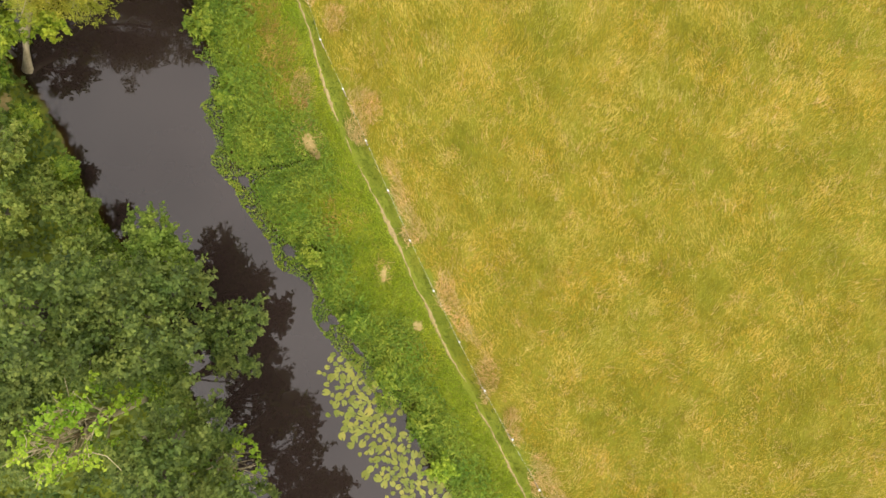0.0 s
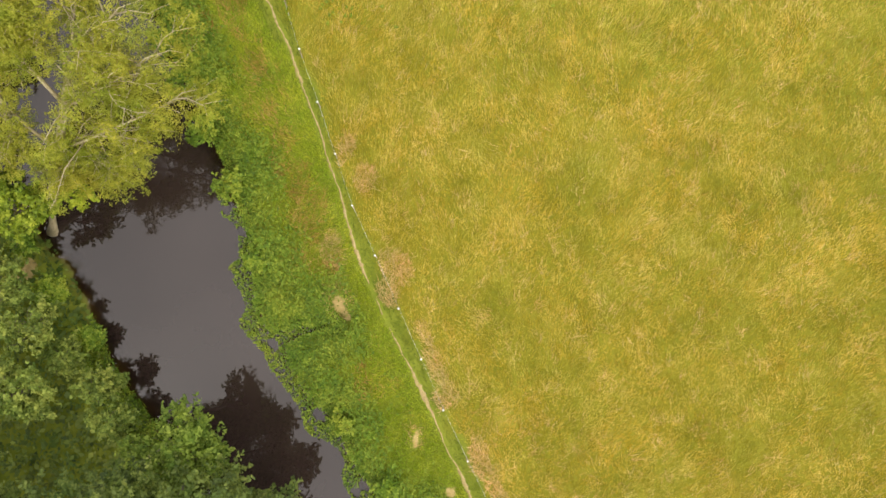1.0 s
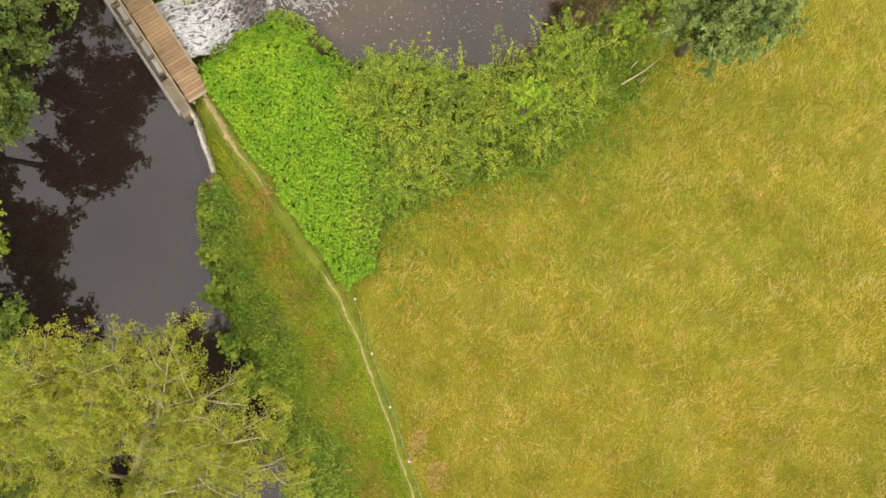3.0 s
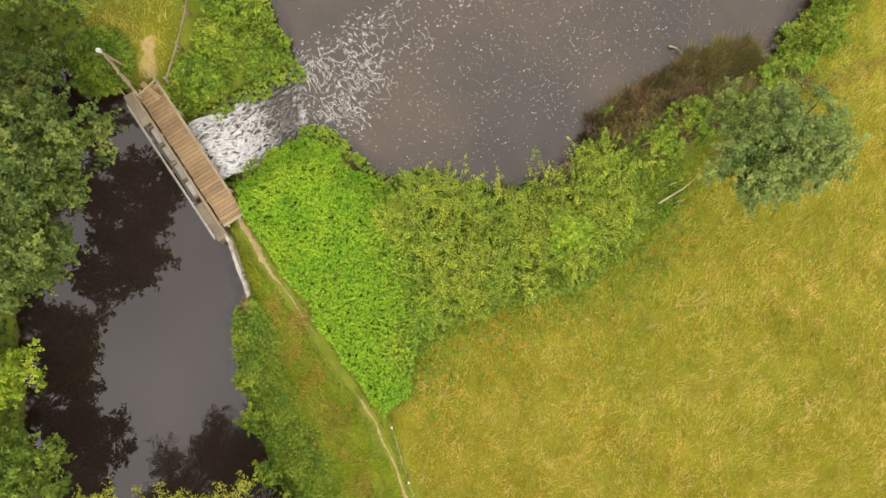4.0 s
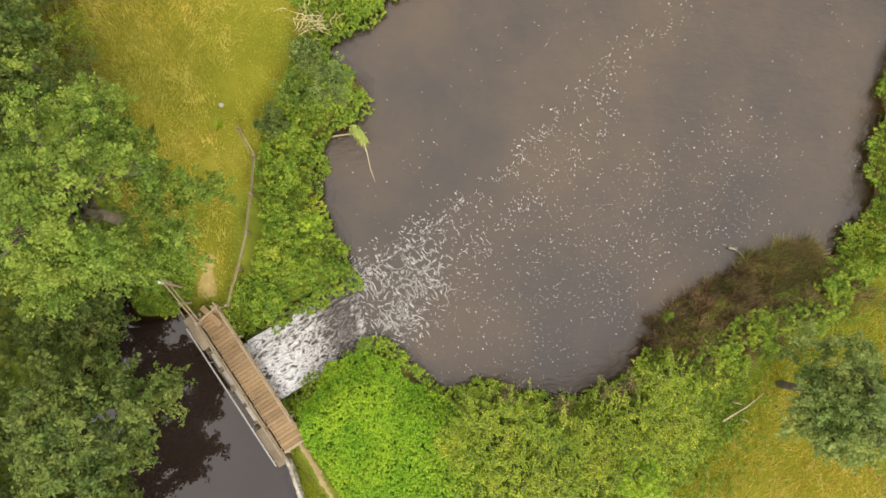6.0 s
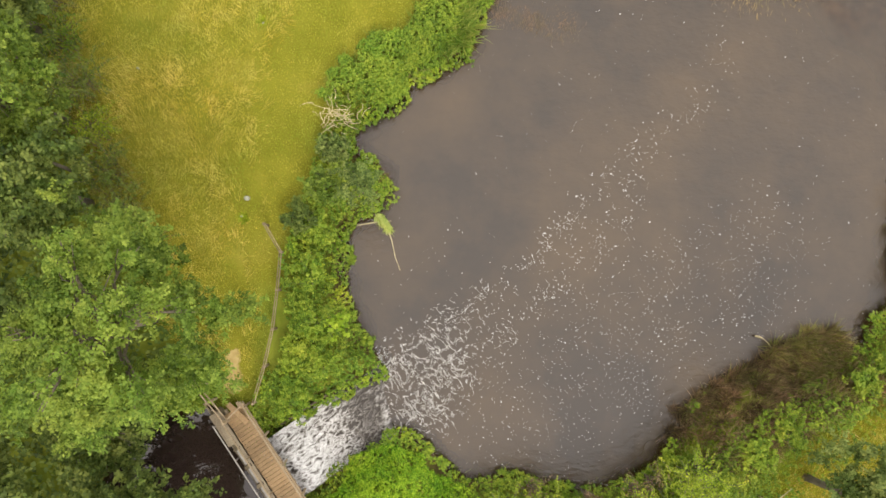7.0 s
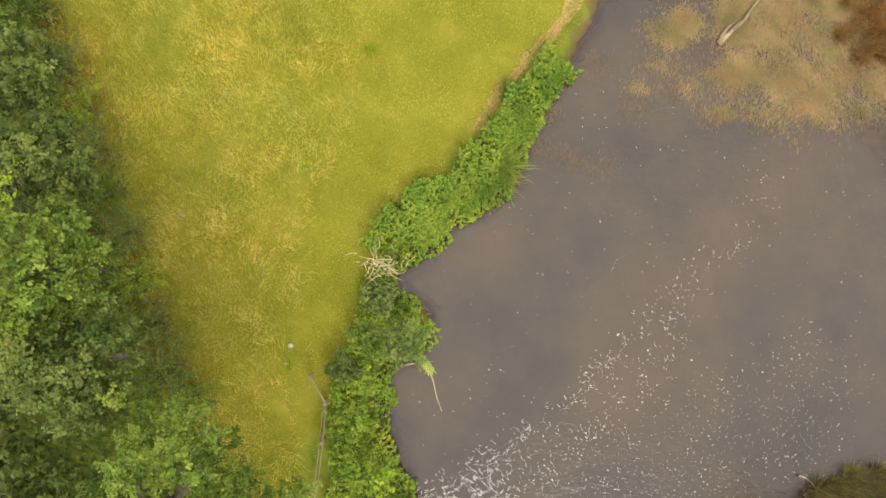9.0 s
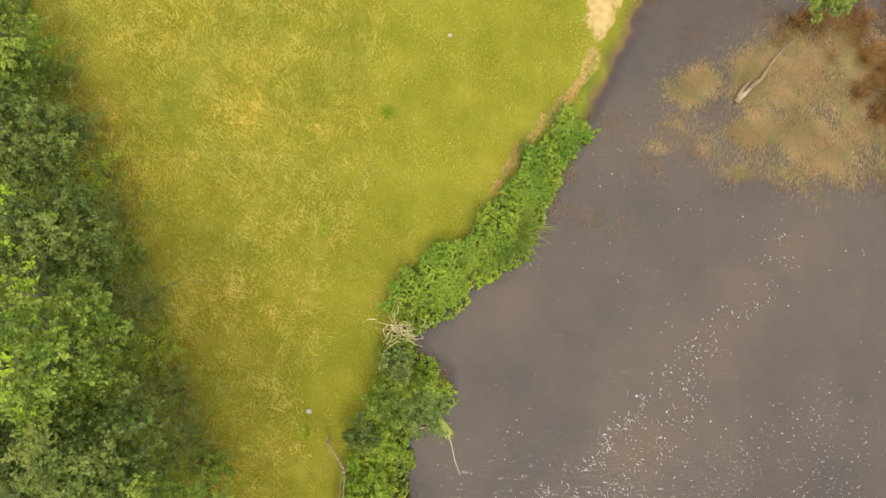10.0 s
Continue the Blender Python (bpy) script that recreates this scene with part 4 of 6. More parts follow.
plant("alder_tree", (-8.8, -9.0, 0.0), (-7.0, -8.6, 2.7, 2.6), 10.5, M_ALDER, M_BARK, "dark green alder shading the river", "tree", 60, 0.75, trunk_r=0.2)
plant("alder_tree", (-15.0, -8.0, 0.0), (-14.6, -7.6, 3.6, 3.6), 7.0, M_ALDER, M_BARK, "dark green alder in the riverside wood", "tree", 70, 0.85, trunk_r=0.22)
plant("alder_tree", (-8.4, -12.6, 0.0), (-5.4, -11.2, 2.7, 3.0), 10.8, M_ALDER, M_BARK, "tall dark alder reaching over the river", "tree", 64, 0.7, cover=1.2, trunk_r=0.22, low=0.1)
plant("alder_tree", (-6.6, -15.6, 0.0), (-3.6, -14.6, 2.6, 2.4), 10.0, M_ALDER, M_BARK, "tall dark alder reaching over the river", "tree", 56, 0.7, cover=1.1, trunk_r=0.2, low=0.1)
plant("willow_tree", (-10.6, -7.6, 0.0), (-9.2, -7.0, 1.9, 1.7), 12.6, M_FRESH, M_PALEBARK, "bright lime-green open crown with pale limbs", "tree", 40, 0.42, cover=0.62, limbs=30, trunk_r=0.2, bare=True)
plant("willow_tree", (-6.6, -9.6, 0.0), (-5.2, -9.2, 1.6, 1.5), 7.8, M_FRESH, M_PALEBARK, "bright lime-green sapling over the river edge", "tree", 30, 0.36, cover=0.62, limbs=26, trunk_r=0.12, bare=True)
for bx, by, r, h in [(-25.6, 21.6, 2.4, 9.0), (-25.4, 18.0, 2.2, 8.6), (-24.6, 13.2, 2.4, 9.4), (-22.0, 8.6, 2.4, 6.4), (-19.2, -2.6, 2.6, 6.8), (-16.6, -4.8, 2.4, 8.0), (-21.6, 1.6, 2.4, 6.0)]:
    plant("alder_tree", (bx, by, 0.0), (bx + 0.4, by, r, r), h, M_ALDER, M_BARK, "dark green alder in the riverside wood", "tree", 46, 0.75, trunk_r=0.2)
plant("thorn_bush", (-16.8, 0.6, 0.0), (-16.6, 0.6, 1.7, 1.5), 3.8, M_SALLOW, M_BARK, "olive green thorn bush on the bank", "bush", 34, 0.5, trunk_r=0.08)
plant("sallow_bush", (-16.8, 3.4, 0.0), (-16.6, 3.6, 1.4, 1.5), 3.2, M_SALLOW, M_BARK, "grey-green sallow bush on the bank", "bush", 26, 0.5, trunk_r=0.07)
plant("sallow_bush", (-14.4, 0.6, 0.0), (-13.6, 1.0, 1.3, 1.1), 2.4, M_SALLOW, M_BARK, "olive scrub bush hanging over the water", "bush", 22, 0.5, trunk_r=0.06)
plant("thorn_bush", (-18.8, 9.6, 0.0), (-18.6, 9.4, 1.7, 1.5), 3.4, M_LIME, M_BARK, "bright green ivy-clad thicket below the willows", "bush", 32, 0.5, trunk_r=0.07)
plant("thorn_bush", (-15.9, 9.0, -0.2), (-15.6, 9.3, 1.0, 1.0), 1.8, M_HAW, M_BARK, "olive scrub at the willow's foot", "bush", 20, 0.4, trunk_r=0.05)
for bx, by, r, h, lf in [(-15.5, 2.0, 1.1, 1.7, M_SALLOW), (-17.9, 6.9, 0.8, 1.1, M_HERB), (-12.9, -0.7, 1.2, 2.4, M_SALLOW), (-16.4, 4.9, 0.8, 1.2, M_HERB), (-14.6, 2.9, 0.7, 0.9, M_HERB), (-19.6, 3.2, 1.5, 2.6, M_SALLOW), (-11.6, -2.2, 1.2, 3.0, M_ASH)]:
    plant("bank_bush", (bx, by, -0.2), (bx, by, r, r), h, lf, M_BARK, "olive green bush on the wooded river bank", "bush", 28, 0.42, size=0.15, trunk_r=0.05, group="bushes on the wooded bank", low=0.6, hollow=0.3)
plant("sallow_bush", (-18.6, 5.6, 0.0), (-18.4, 5.4, 1.6, 1.5), 2.8, M_SALLOW, M_BARK, "olive scrub bush on the river bank", "bush", 26, 0.55, trunk_r=0.06)
plant("sallow_bush", (-17.6, 8.2, 0.0), (-16.8, 8.6, 1.2, 1.6), 4.2, M_LIME, M_BARK, "fresh green ivy-grown stump beside the willow", "bush", 26, 0.5, trunk_r=0.09)

plant("alder_tree", (-24.9, 29.0, 0.0), (-21.7, 29.6, 3.3, 3.2), 8.0, M_ALDER, M_BARK, "dark green alder overhanging the still water", "tree", 125, 0.72, trunk_r=0.24)
plant("alder_tree", (-24.9, 25.0, 0.0), (-22.0, 25.8, 2.7, 2.3), 7.4, M_ALDER, M_BARK, "dark green alder overhanging the still water", "tree", 90, 0.68, trunk_r=0.2)
plant("thorn_bush", (-24.6, 21.0, 0.0), (-23.4, 20.8, 1.8, 1.7), 4.0, M_HAW, M_BARK, "olive green hawthorn on the far bank", "bush", 36, 0.6, trunk_r=0.1)
plant("alder_tree", (-24.2, 16.4, 0.0), (-22.4, 16.6, 2.4, 2.2), 4.6, M_ASH, M_BARK, "mid green alder on the far bank", "tree", 46, 0.7, trunk_r=0.16)
plant("alder_tree", (-24.8, 33.6, 0.0), (-23.6, 33.4, 2.6, 2.2), 4.2, M_ALDER, M_BARK, "dark low alder behind the bridge", "tree", 75, 0.68, trunk_r=0.16)
plant("ash_tree", (-22.6, 38.0, 0.0), (-20.9, 38.0, 4.6, 4.3), 13.4, M_ASH, M_BARK, "tall fresh green ash beside the footbridge", "tree", 140, 0.8, size=0.12, cover=1.0, trunk_r=0.3, limbs=26)
plant("alder_tree", (-25.8, 43.2, 0.0), (-25.6, 43.2, 2.8, 2.6), 10.0, M_ALDER, M_BARK, "dark green tree at the meadow's edge", "tree", 64, 0.8, trunk_r=0.22)
plant("ash_tree", (-27.2, 47.0, 0.0), (-27.0, 46.6, 3.0, 2.8), 10.6, M_ASH, M_BARK, "mixed green ash at the meadow's edge", "tree", 70, 0.8, trunk_r=0.22)
plant("alder_tree", (-28.6, 51.2, 0.0), (-28.4, 51.0, 2.4, 2.6), 7.2, M_ALDER, M_BARK, "dark green tree at the meadow's edge", "tree", 56, 0.75, trunk_r=0.2)
plant("alder_tree", (-30.4, 55.4, 0.0), (-30.4, 55.2, 2.4, 2.6), 6.4, M_ALDER, M_BARK, "dark green tree at the meadow's edge", "tree", 56, 0.75, trunk_r=0.2)
plant("ash_tree", (-32.2, 59.6, 0.0), (-32.2, 59.6, 2.6, 2.6), 5.6, M_ASH, M_BARK, "mid green young ash at the meadow's edge", "tree", 50, 0.75, trunk_r=0.18)
for k, (bx, by, r, h, lf) in enumerate([(-22.9, 41.3, 0.9, 1.3, M_HERB), (-23.9, 42.6, 1.0, 1.6, M_SALLOW), (-24.7, 44.6, 1.1, 1.8, M_SALLOW), (-25.6, 46.6, 1.0, 1.4, M_HAW), (-26.4, 48.6, 1.2, 1.9, M_SALLOW), (-27.2, 50.6, 1.0, 1.5, M_HERB), (-27.9, 52.6, 1.1, 1.7, M_SALLOW), (-28.8, 54.6, 1.1, 1.6, M_HAW), (-29.8, 56.6, 1.2, 1.8, M_SALLOW), (-31.0, 59.0, 1.2, 1.6, M_HERB)]):
    spray_bush("edge_bush", (bx, by, 0.0), r * 1.25, h, lf, M_BARK, "dull green bramble bush at the wood's edge", "bush", 62, 0.1, "bushes along the wood's edge", k, 28)
for bx, by, h in [(-26.4, 44.6, 11.0), (-27.8, 48.8, 11.2), (-27.2, 46.4, 12.2), (-29.0, 51.2, 8.8)]:
    plant("ash_tree", (bx, by, 0.0), (bx, by, 1.7, 1.7), h, M_FRESH, M_BARK, "young ash with bright lime shoots in the wood's edge", "tree", 13, 0.34, cover=0.6, size=0.13, trunk_r=0.1, group="lime-tipped ashes", hollow=0.4)
plant("alder_tree", (-30.6, 43.0, 0.0), (-30.6, 43.0, 3.4, 3.4), 9.0, M_ALDER, M_BARK, "dark green tree deep in the wood", "tree", 60, 0.9, size=0.2, trunk_r=0.2)
plant("alder_tree", (-29.0, 37.6, 0.0), (-28.6, 37.6, 3.6, 3.4), 8.0, M_ALDER, M_BARK, "dark green tree deep in the wood", "tree", 60, 0.9, size=0.2, trunk_r=0.2)
plant("alder_tree", (-28.6, 31.0, 0.0), (-28.2, 31.0, 3.4, 3.4), 8.0, M_ALDER, M_BARK, "dark green tree deep in the wood", "tree", 60, 0.9, size=0.2, trunk_r=0.2)
plant("alder_tree", (-28.4, 24.0, 0.0), (-28.2, 24.0, 3.4, 3.4), 7.0, M_ALDER, M_BARK, "dark green tree deep in the wood", "tree", 60, 0.9, size=0.2, trunk_r=0.2)

plant("round_tree", (8.6, 31.4, 0.0), (8.6, 31.5, 3.1, 2.8), 9.4, M_ROUND, M_BARK, "round grey-green tree on the meadow corner", "tree", 120, 0.68, size=0.13, cover=1.5, hollow=0.35, trunk_r=0.2, spread=0.42)
plant("lime_sapling", (0.6, 27.4, 0.0), (0.5, 27.6, 1.1, 1.0), 5.7, M_FRESH, M_BARK, "bright lime-green sapling above the scrub", "tree", 20, 0.4, trunk_r=0.08)
SCRUB = [(-5.6, 27.8, 1.3, 1.5), (-2.6, 28.8, 1.4, 1.9), (-2.9, 26.5, 1.4, 1.6), (-0.6, 29.2, 1.3, 2.0), (1.7, 29.8, 1.3, 1.6), (-6.0, 29.3, 1.1, 1.2), (1.3, 26.9, 1.2, 1.5), (-4.8, 25.8, 1.2, 1.3), (2.6, 28.2, 1.2, 1.2), (-4.2, 27.1, 1.3, 1.6), (-1.4, 27.6, 1.3, 1.7), (-4.2, 29.3, 1.2, 1.5),
         (-1.2, 26.0, 1.2, 1.4), (0.4, 28.0, 1.3, 1.8), (3.6, 30.4, 1.1, 1.2), (-3.4, 24.9, 1.0, 1.0), (2.8, 31.4, 1.0, 1.5), (-7.0, 28.2, 0.9, 1.0), (-5.2, 23.9, 0.9, 0.8), (3.8, 28.9, 1.0, 0.9)]
for k, (sx, sy, sr, sh) in enumerate(SCRUB):
    spray_bush("thorn_bush", (sx, sy, 0.0), sr * 1.1, sh, M_HAW, M_BARK, "olive green bramble and thorn scrub", "bush", 75, group="scrub along the pool", seed=k)
for k, (sx, sy, sr, sh) in enumerate([(-2.0, 30.2, 0.6, 0.9), (-4.6, 30.5, 0.7, 0.8), (1.1, 31.0, 0.8, 1.0), (0.2, 30.7, 0.6, 0.8)]):
    spray_bush("dead_bramble", (sx, sy, -0.9), sr, sh + 0.6, M_BROWN, M_BARK, "withered dark bramble hanging over the pool", "bush", 30, 0.07, "withered brambles on the pool bank", k, 14)
for sx, sy, sr, sh, lf in [(5.9, 32.4, 1.2, 1.2, M_BANK), (7.5, 33.6, 1.2, 1.1, M_BANK), (4.7, 31.2, 1.0, 1.0, M_HERB), (11.2, 36.0, 1.0, 0.9, M_HERB), (14.2, 38.3, 0.9, 0.8, M_HERB), (15.4, 41.3, 0.9, 0.8, M_HERB), (15.9, 45.4, 1.0, 0.9, M_HERB), (12.6, 36.8, 0.8, 0.5, M_HERB)]:
    plant("bank_bush", (sx, sy, -0.5), (sx, sy, sr, sr), sh, lf, M_BARK, "leafy green bush on the pool bank", "bush", 36, 0.34, size=0.105, trunk_r=0.04, group="bushes on the pool bank", low=0.7, hollow=0.3)
for sx, sy, sr, sh, lf in [(-16.0, 34.6, 1.0, 1.0, M_BANK), (-14.9, 36.2, 1.1, 1.2, M_BANK), (-15.3, 38.2, 1.2, 1.5, M_BANK), (-15.5, 40.4, 1.1, 1.5, M_BANK), (-15.2, 42.4, 1.0, 1.2, M_BANK), (-14.9, 44.3, 1.2, 2.2, M_ASH), (-13.2, 44.3, 1.4, 4.5, M_ROUND), (-14.6, 46.2, 0.9, 1.4, M_ROUND), (-16.0, 36.6, 1.0, 1.0, M_BANK), (-16.0, 42.9, 0.9, 1.4, M_ALDER), (-21.2, 34.75, 0.8, 0.7, M_BANK), (-20.5, 34.2, 0.5, 0.4, M_HERB)]:
    plant("bank_bush", (sx, sy, -0.6), (sx, sy, sr, sr), sh, lf, M_BARK, "leafy green bush on the pool bank", "bush", 36, 0.34, size=0.105, trunk_r=0.04, group="bushes on the pool bank", low=0.7, hollow=0.3)
plant("fresh_sprig_bush", (-14.4, 37.9, -0.4), (-14.1, 37.9, 0.75, 0.7), 2.2, M_FRESH, M_BARK, "pale lime-leaved shrub above the bank", "bush", 16, 0.25, size=0.2, trunk_r=0.03)


def sedge(name, spots, material, label, n, length, width, lie):
    """Tufts of long blades fanning out of the spots."""
    rows, tones = [], []
    for cx, cy, cz, r in spots:
        tones.append(np.clip(rng.uniform(0.1, 0.9) + rng.normal(scale=0.12, size=n), 0, 1))
        a = rng.uniform(0, 2 * math.pi, n)
        b = rng.uniform(0, r, n)
        root = np.column_stack([cx + b * np.cos(a), cy + b * np.sin(a), np.full(n, cz)])
        a2 = a + rng.normal(scale=0.5, size=n)
        ln, th = rng.uniform(0.5, 1.2, n) * length, np.clip(rng.normal(lie, 0.3, n), 0.1, 1.4)
        tip = root + np.column_stack([np.cos(a2) * np.sin(th) * ln, np.sin(a2) * np.sin(th) * ln, np.cos(th) * ln])
        rows.append(blades(root, tip, rng.uniform(0.6, 1.4, n) * width))
    return stuff(name, np.concatenate(rows), material, label, "reeds", np.concatenate(tones))


along = []
for t in np.linspace(0, 1, 26):
    ax, ay = 2.7 + 8.0 * t, 33.3 + 4.9 * t ** 0.72
    for k in range(5):
        qx, qy = ax + 0.42 * k + rng.normal(scale=0.2), ay - 0.55 * k + rng.normal(scale=0.2)
        along.append((qx, qy, max(-1.62, float(relief(np.array([qx]), np.array([qy]))[0][0])), 0.32))
sedge("withered_reed_bed", along, M_BROWN, "dark brown withered reeds at the pool's edge", 170, 0.9, 0.034, 0.6)
sedge("olive_reed_bed", along[1:75:3] + along[80:], M_REEDOLD, "olive green reed blades among withered ones", 110, 0.95, 0.036, 0.7)
sedge("iris_clump", [(-9.2, 52.9, -0.95, 0.3), (-8.7, 52.3, -1.1, 0.3), (-9.4, 52.3, -0.95, 0.3), (-8.4, 53.0, -1.2, 0.3), (-9.9, 52.0, -1.05, 0.25), (-9.1, 53.5, -0.95, 0.3)], M_REED, "long arching green iris leaves at the waterline", 130, 1.5, 0.065, 0.85)
sedge("reed_fringe", [(9.0 + 0.4 * k, 37.4 + 0.15 * math.sin(3 * k), -1.6, 0.35) for k in range(6)], M_REED, "olive green reeds fringing the pool", 220, 0.8, 0.02, 0.8)
sedge("marsh_plants", [(11.2 + 1.1 * rng.normal(), 61.2 + 1.1 * rng.normal(), -1.65, 0.4) for _ in range(44)], M_RUST, "rusty brown marsh plants on the silt bank", 160, 0.6, 0.025, 0.7)
sedge("marsh_plants_low", [(8.4 + 2.4 * rng.normal(), 64.6 + 0.7 * rng.normal(), -1.65, 0.4) for _ in range(48)], M_RUST, "low dark red marsh plants on the silt bank", 140, 0.35, 0.025, 0.7)
plant("sallow_bush", (6.6, 65.2, -1.6), (6.6, 64.9, 1.6, 0.9), 0.6, M_SALLOW, M_BARK, "green sallow bush over the silt bank", "bush", 24, 0.45, trunk_r=0.05)


# ---- the worn footpath: a ragged ribbon of bare earth a little above the turf ----
def ribbon(name, line, width, label):
    pts, d = [], 0.0
    for (ax, ay), (bx, by) in zip(line[:-1], line[1:]):
        n = max(1, int(math.hypot(bx - ax, by - ay) / 0.12))
        pts += [(ax + (bx - ax) * k / n, ay + (by - ay) * k / n) for k in range(n)]
    pts = np.array(pts)
    dirs = unit(np.gradient(pts, axis=0))
    side = np.column_stack([-dirs[:, 1], dirs[:, 0]])
    w = width(pts[:, 0], pts[:, 1])
    shift = 0.07 * wave(pts[:, 0], pts[:, 1], 1.7) + 0.03 * wave(pts[:, 1], pts[:, 0], 6.0)
    rows = []
    for f in (-1, -0.4, 0.4, 1):
        jit = 1 + 0.35 * rng.normal(size=len(pts)) * (abs(f) == 1)
        rows.append(pts + side * (shift + f * w * jit * 0.5)[:, None])
    rows = np.stack(rows, 1)
    z = relief(rows[..., 0], rows[..., 1])[0] + 0.03
    z[:, 0] -= 0.045
    z[:, 3] -= 0.045
    v = np.concatenate([rows, z[..., None]], -1).reshape(-1, 3)
    f = [(4 * i + j, 4 * i + j + 1, 4 * i + j + 5, 4 * i + j + 4) for i in range(len(pts) - 1) if w[i] > 0.03 for j in range(3)]
    return tagged(mesh_object(name, v, f, M_SOIL, None, True), label, "path", kind="structure")


ribbon("path_river", TRACK, lambda x, y: np.clip(0.10 + 0.14 * wave(x, y, 0.8) + 0.06 * wave(y, x, 2.9), 0.0, 1) + 0.11 * step(21.5, 26, y), "worn pale earth footpath through the grass")


# ---- the old willow that leans over the river ----
def willow(base, knots, ends, label, trunk_r, seed):
    """A leaning trunk through the knots, pale limbs out to the ends, each forked twice, and thin sprays of narrow leaves."""
    local = np.random.default_rng(seed)
    root = holder("willow_tree", base)
    off = Vector(base)
    line = [Vector(base) - Vector((0, 0, 0.3))] + [Vector(k) for k in knots]
    verts, fcs = [], []
    tube(verts, fcs, line, [trunk_r * (1 - 0.75 * i / len(line)) for i in range(len(line))], 8)
    mesh_object("trunk", [v - off for v in verts], fcs, M_PALEBARK, root, True)
    sprays = []
    for k, end in ends:
        lv, lf = [], []
        s, e = line[k], Vector(end)
        span = (e - s).length
        sag = Vector((local.normal() * 0.06, local.normal() * 0.06, 0.1)) * span
        bend = [s, s.lerp(e, 0.35) + sag, s.lerp(e, 0.7) + sag * 0.7, e]
        r0 = trunk_r * 0.34
        tube(lv, lf, bend, [r0, r0 * 0.7, r0 * 0.45, r0 * 0.15], 6)
        for i in range(12):
            t = 0.2 + 0.8 * (i + local.random()) / 12
            p = bend[0].lerp(bend[1], t / 0.35) if t < 0.35 else (bend[1].lerp(bend[2], (t - 0.35) / 0.35) if t < 0.7 else bend[2].lerp(bend[3], min(1, (t - 0.7) / 0.3)))
            d = (e - s).normalized()
            out = (d * 0.9 + Vector((local.normal(), local.normal(), local.normal() * 0.5 + 0.25)) * 0.75).normalized()
            q = p + out * span * local.uniform(0.2, 0.42)
            m = p.lerp(q, 0.5) + Vector((0, 0, 0.06 * span))
            tube(lv, lf, [p, m, q], [r0 * 0.3, r0 * 0.2, r0 * 0.07], 4)
            for j in range(6):
                a = p.lerp(q, 0.25 + 0.15 * j)
                w = a + (out + Vector((local.normal(), local.normal(), local.normal() * 0.6)) * 0.9).normalized() * local.uniform(0.5, 1.1)
                tube(lv, lf, [a, a.lerp(w, 0.5) + Vector((0, 0, 0.05)), w], [r0 * 0.12, r0 * 0.08, r0 * 0.04], 3)
                sprays.append((*w, local.uniform(0.2, 0.4)))
            sprays.append((*q, local.uniform(0.3, 0.55)))
        mesh_object("limb", [v - off for v in lv], lf, M_PALEBARK, root, True)
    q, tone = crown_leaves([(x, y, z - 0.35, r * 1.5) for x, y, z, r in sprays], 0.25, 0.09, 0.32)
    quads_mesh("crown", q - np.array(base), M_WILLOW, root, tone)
    return tagged(root, label, "tree")


willow((-17.1, 7.6, -0.2), [(-16.4, 9.0, 1.2), (-15.6, 11.0, 2.5), (-14.8, 12.6, 4.0), (-14.2, 13.8, 5.2)],
       [(2, (-9.4, 12.6, 6.0)), (2, (-11.2, 11.2, 4.0)), (3, (-10.2, 14.0, 6.8)), (3, (-11.4, 15.2, 7.6)), (4, (-12.6, 16.2, 8.2)), (4, (-14.4, 16.4, 8.2)), (3, (-16.2, 14.6, 7.4)), (2, (-12.9, 10.4, 3.2)), (2, (-17.0, 13.0, 5.6)), (3, (-11.6, 12.9, 6.8)), (2, (-14.6, 10.0, 3.6))],
       "leaning old willow with pale limbs and thin yellow-green leaves", 0.28, 5)
willow((-18.6, 11.2, -0.2), [(-18.0, 12.2, 2.2), (-17.5, 13.1, 4.0), (-16.9, 14.2, 5.6)],
       [(2, (-16.4, 15.8, 7.6)), (3, (-15.2, 15.6, 7.8)), (3, (-17.2, 16.4, 7.8)), (2, (-18.9, 14.8, 6.8)), (3, (-15.8, 14.0, 7.4)), (2, (-19.6, 12.6, 5.8)), (1, (-17.6, 10.4, 4.0))],
       "upright willow with pale forked limbs and thin yellow-green leaves", 0.22, 9)


# ---- the footbridge over the weir ----
BU, BV = Vector((0.58, -0.815, 0)), Vector((-0.815, -0.58, 0))
SPAN = 7.25


def bp(s, o, z):
    """A place by the bridge: s along it from the north end, o across it towards the river."""
    return Vector((-18.3, 34.2, 0)) + BU * s + BV * o + Vector((0, 0, z))


def turned(s, o, z, roll=0.0):
    m = Matrix((BU, -BV, Vector((0, 0, 1)))).transposed().to_4x4()
    m.translation = bp(s, o, z)
    return m @ pose(0, 0, 0, roll)


bridge = holder("footbridge", bp(0, 0, DECK_Z))
inv = Matrix.Translation(-bridge.location)


def bridge_part(name, build, material, label="", parent=None):
    bm = bmesh.new()
    build(bm)
    bmesh.ops.transform(bm, matrix=inv, verts=bm.verts)
    return part(name, bm, material, parent or bridge, label)


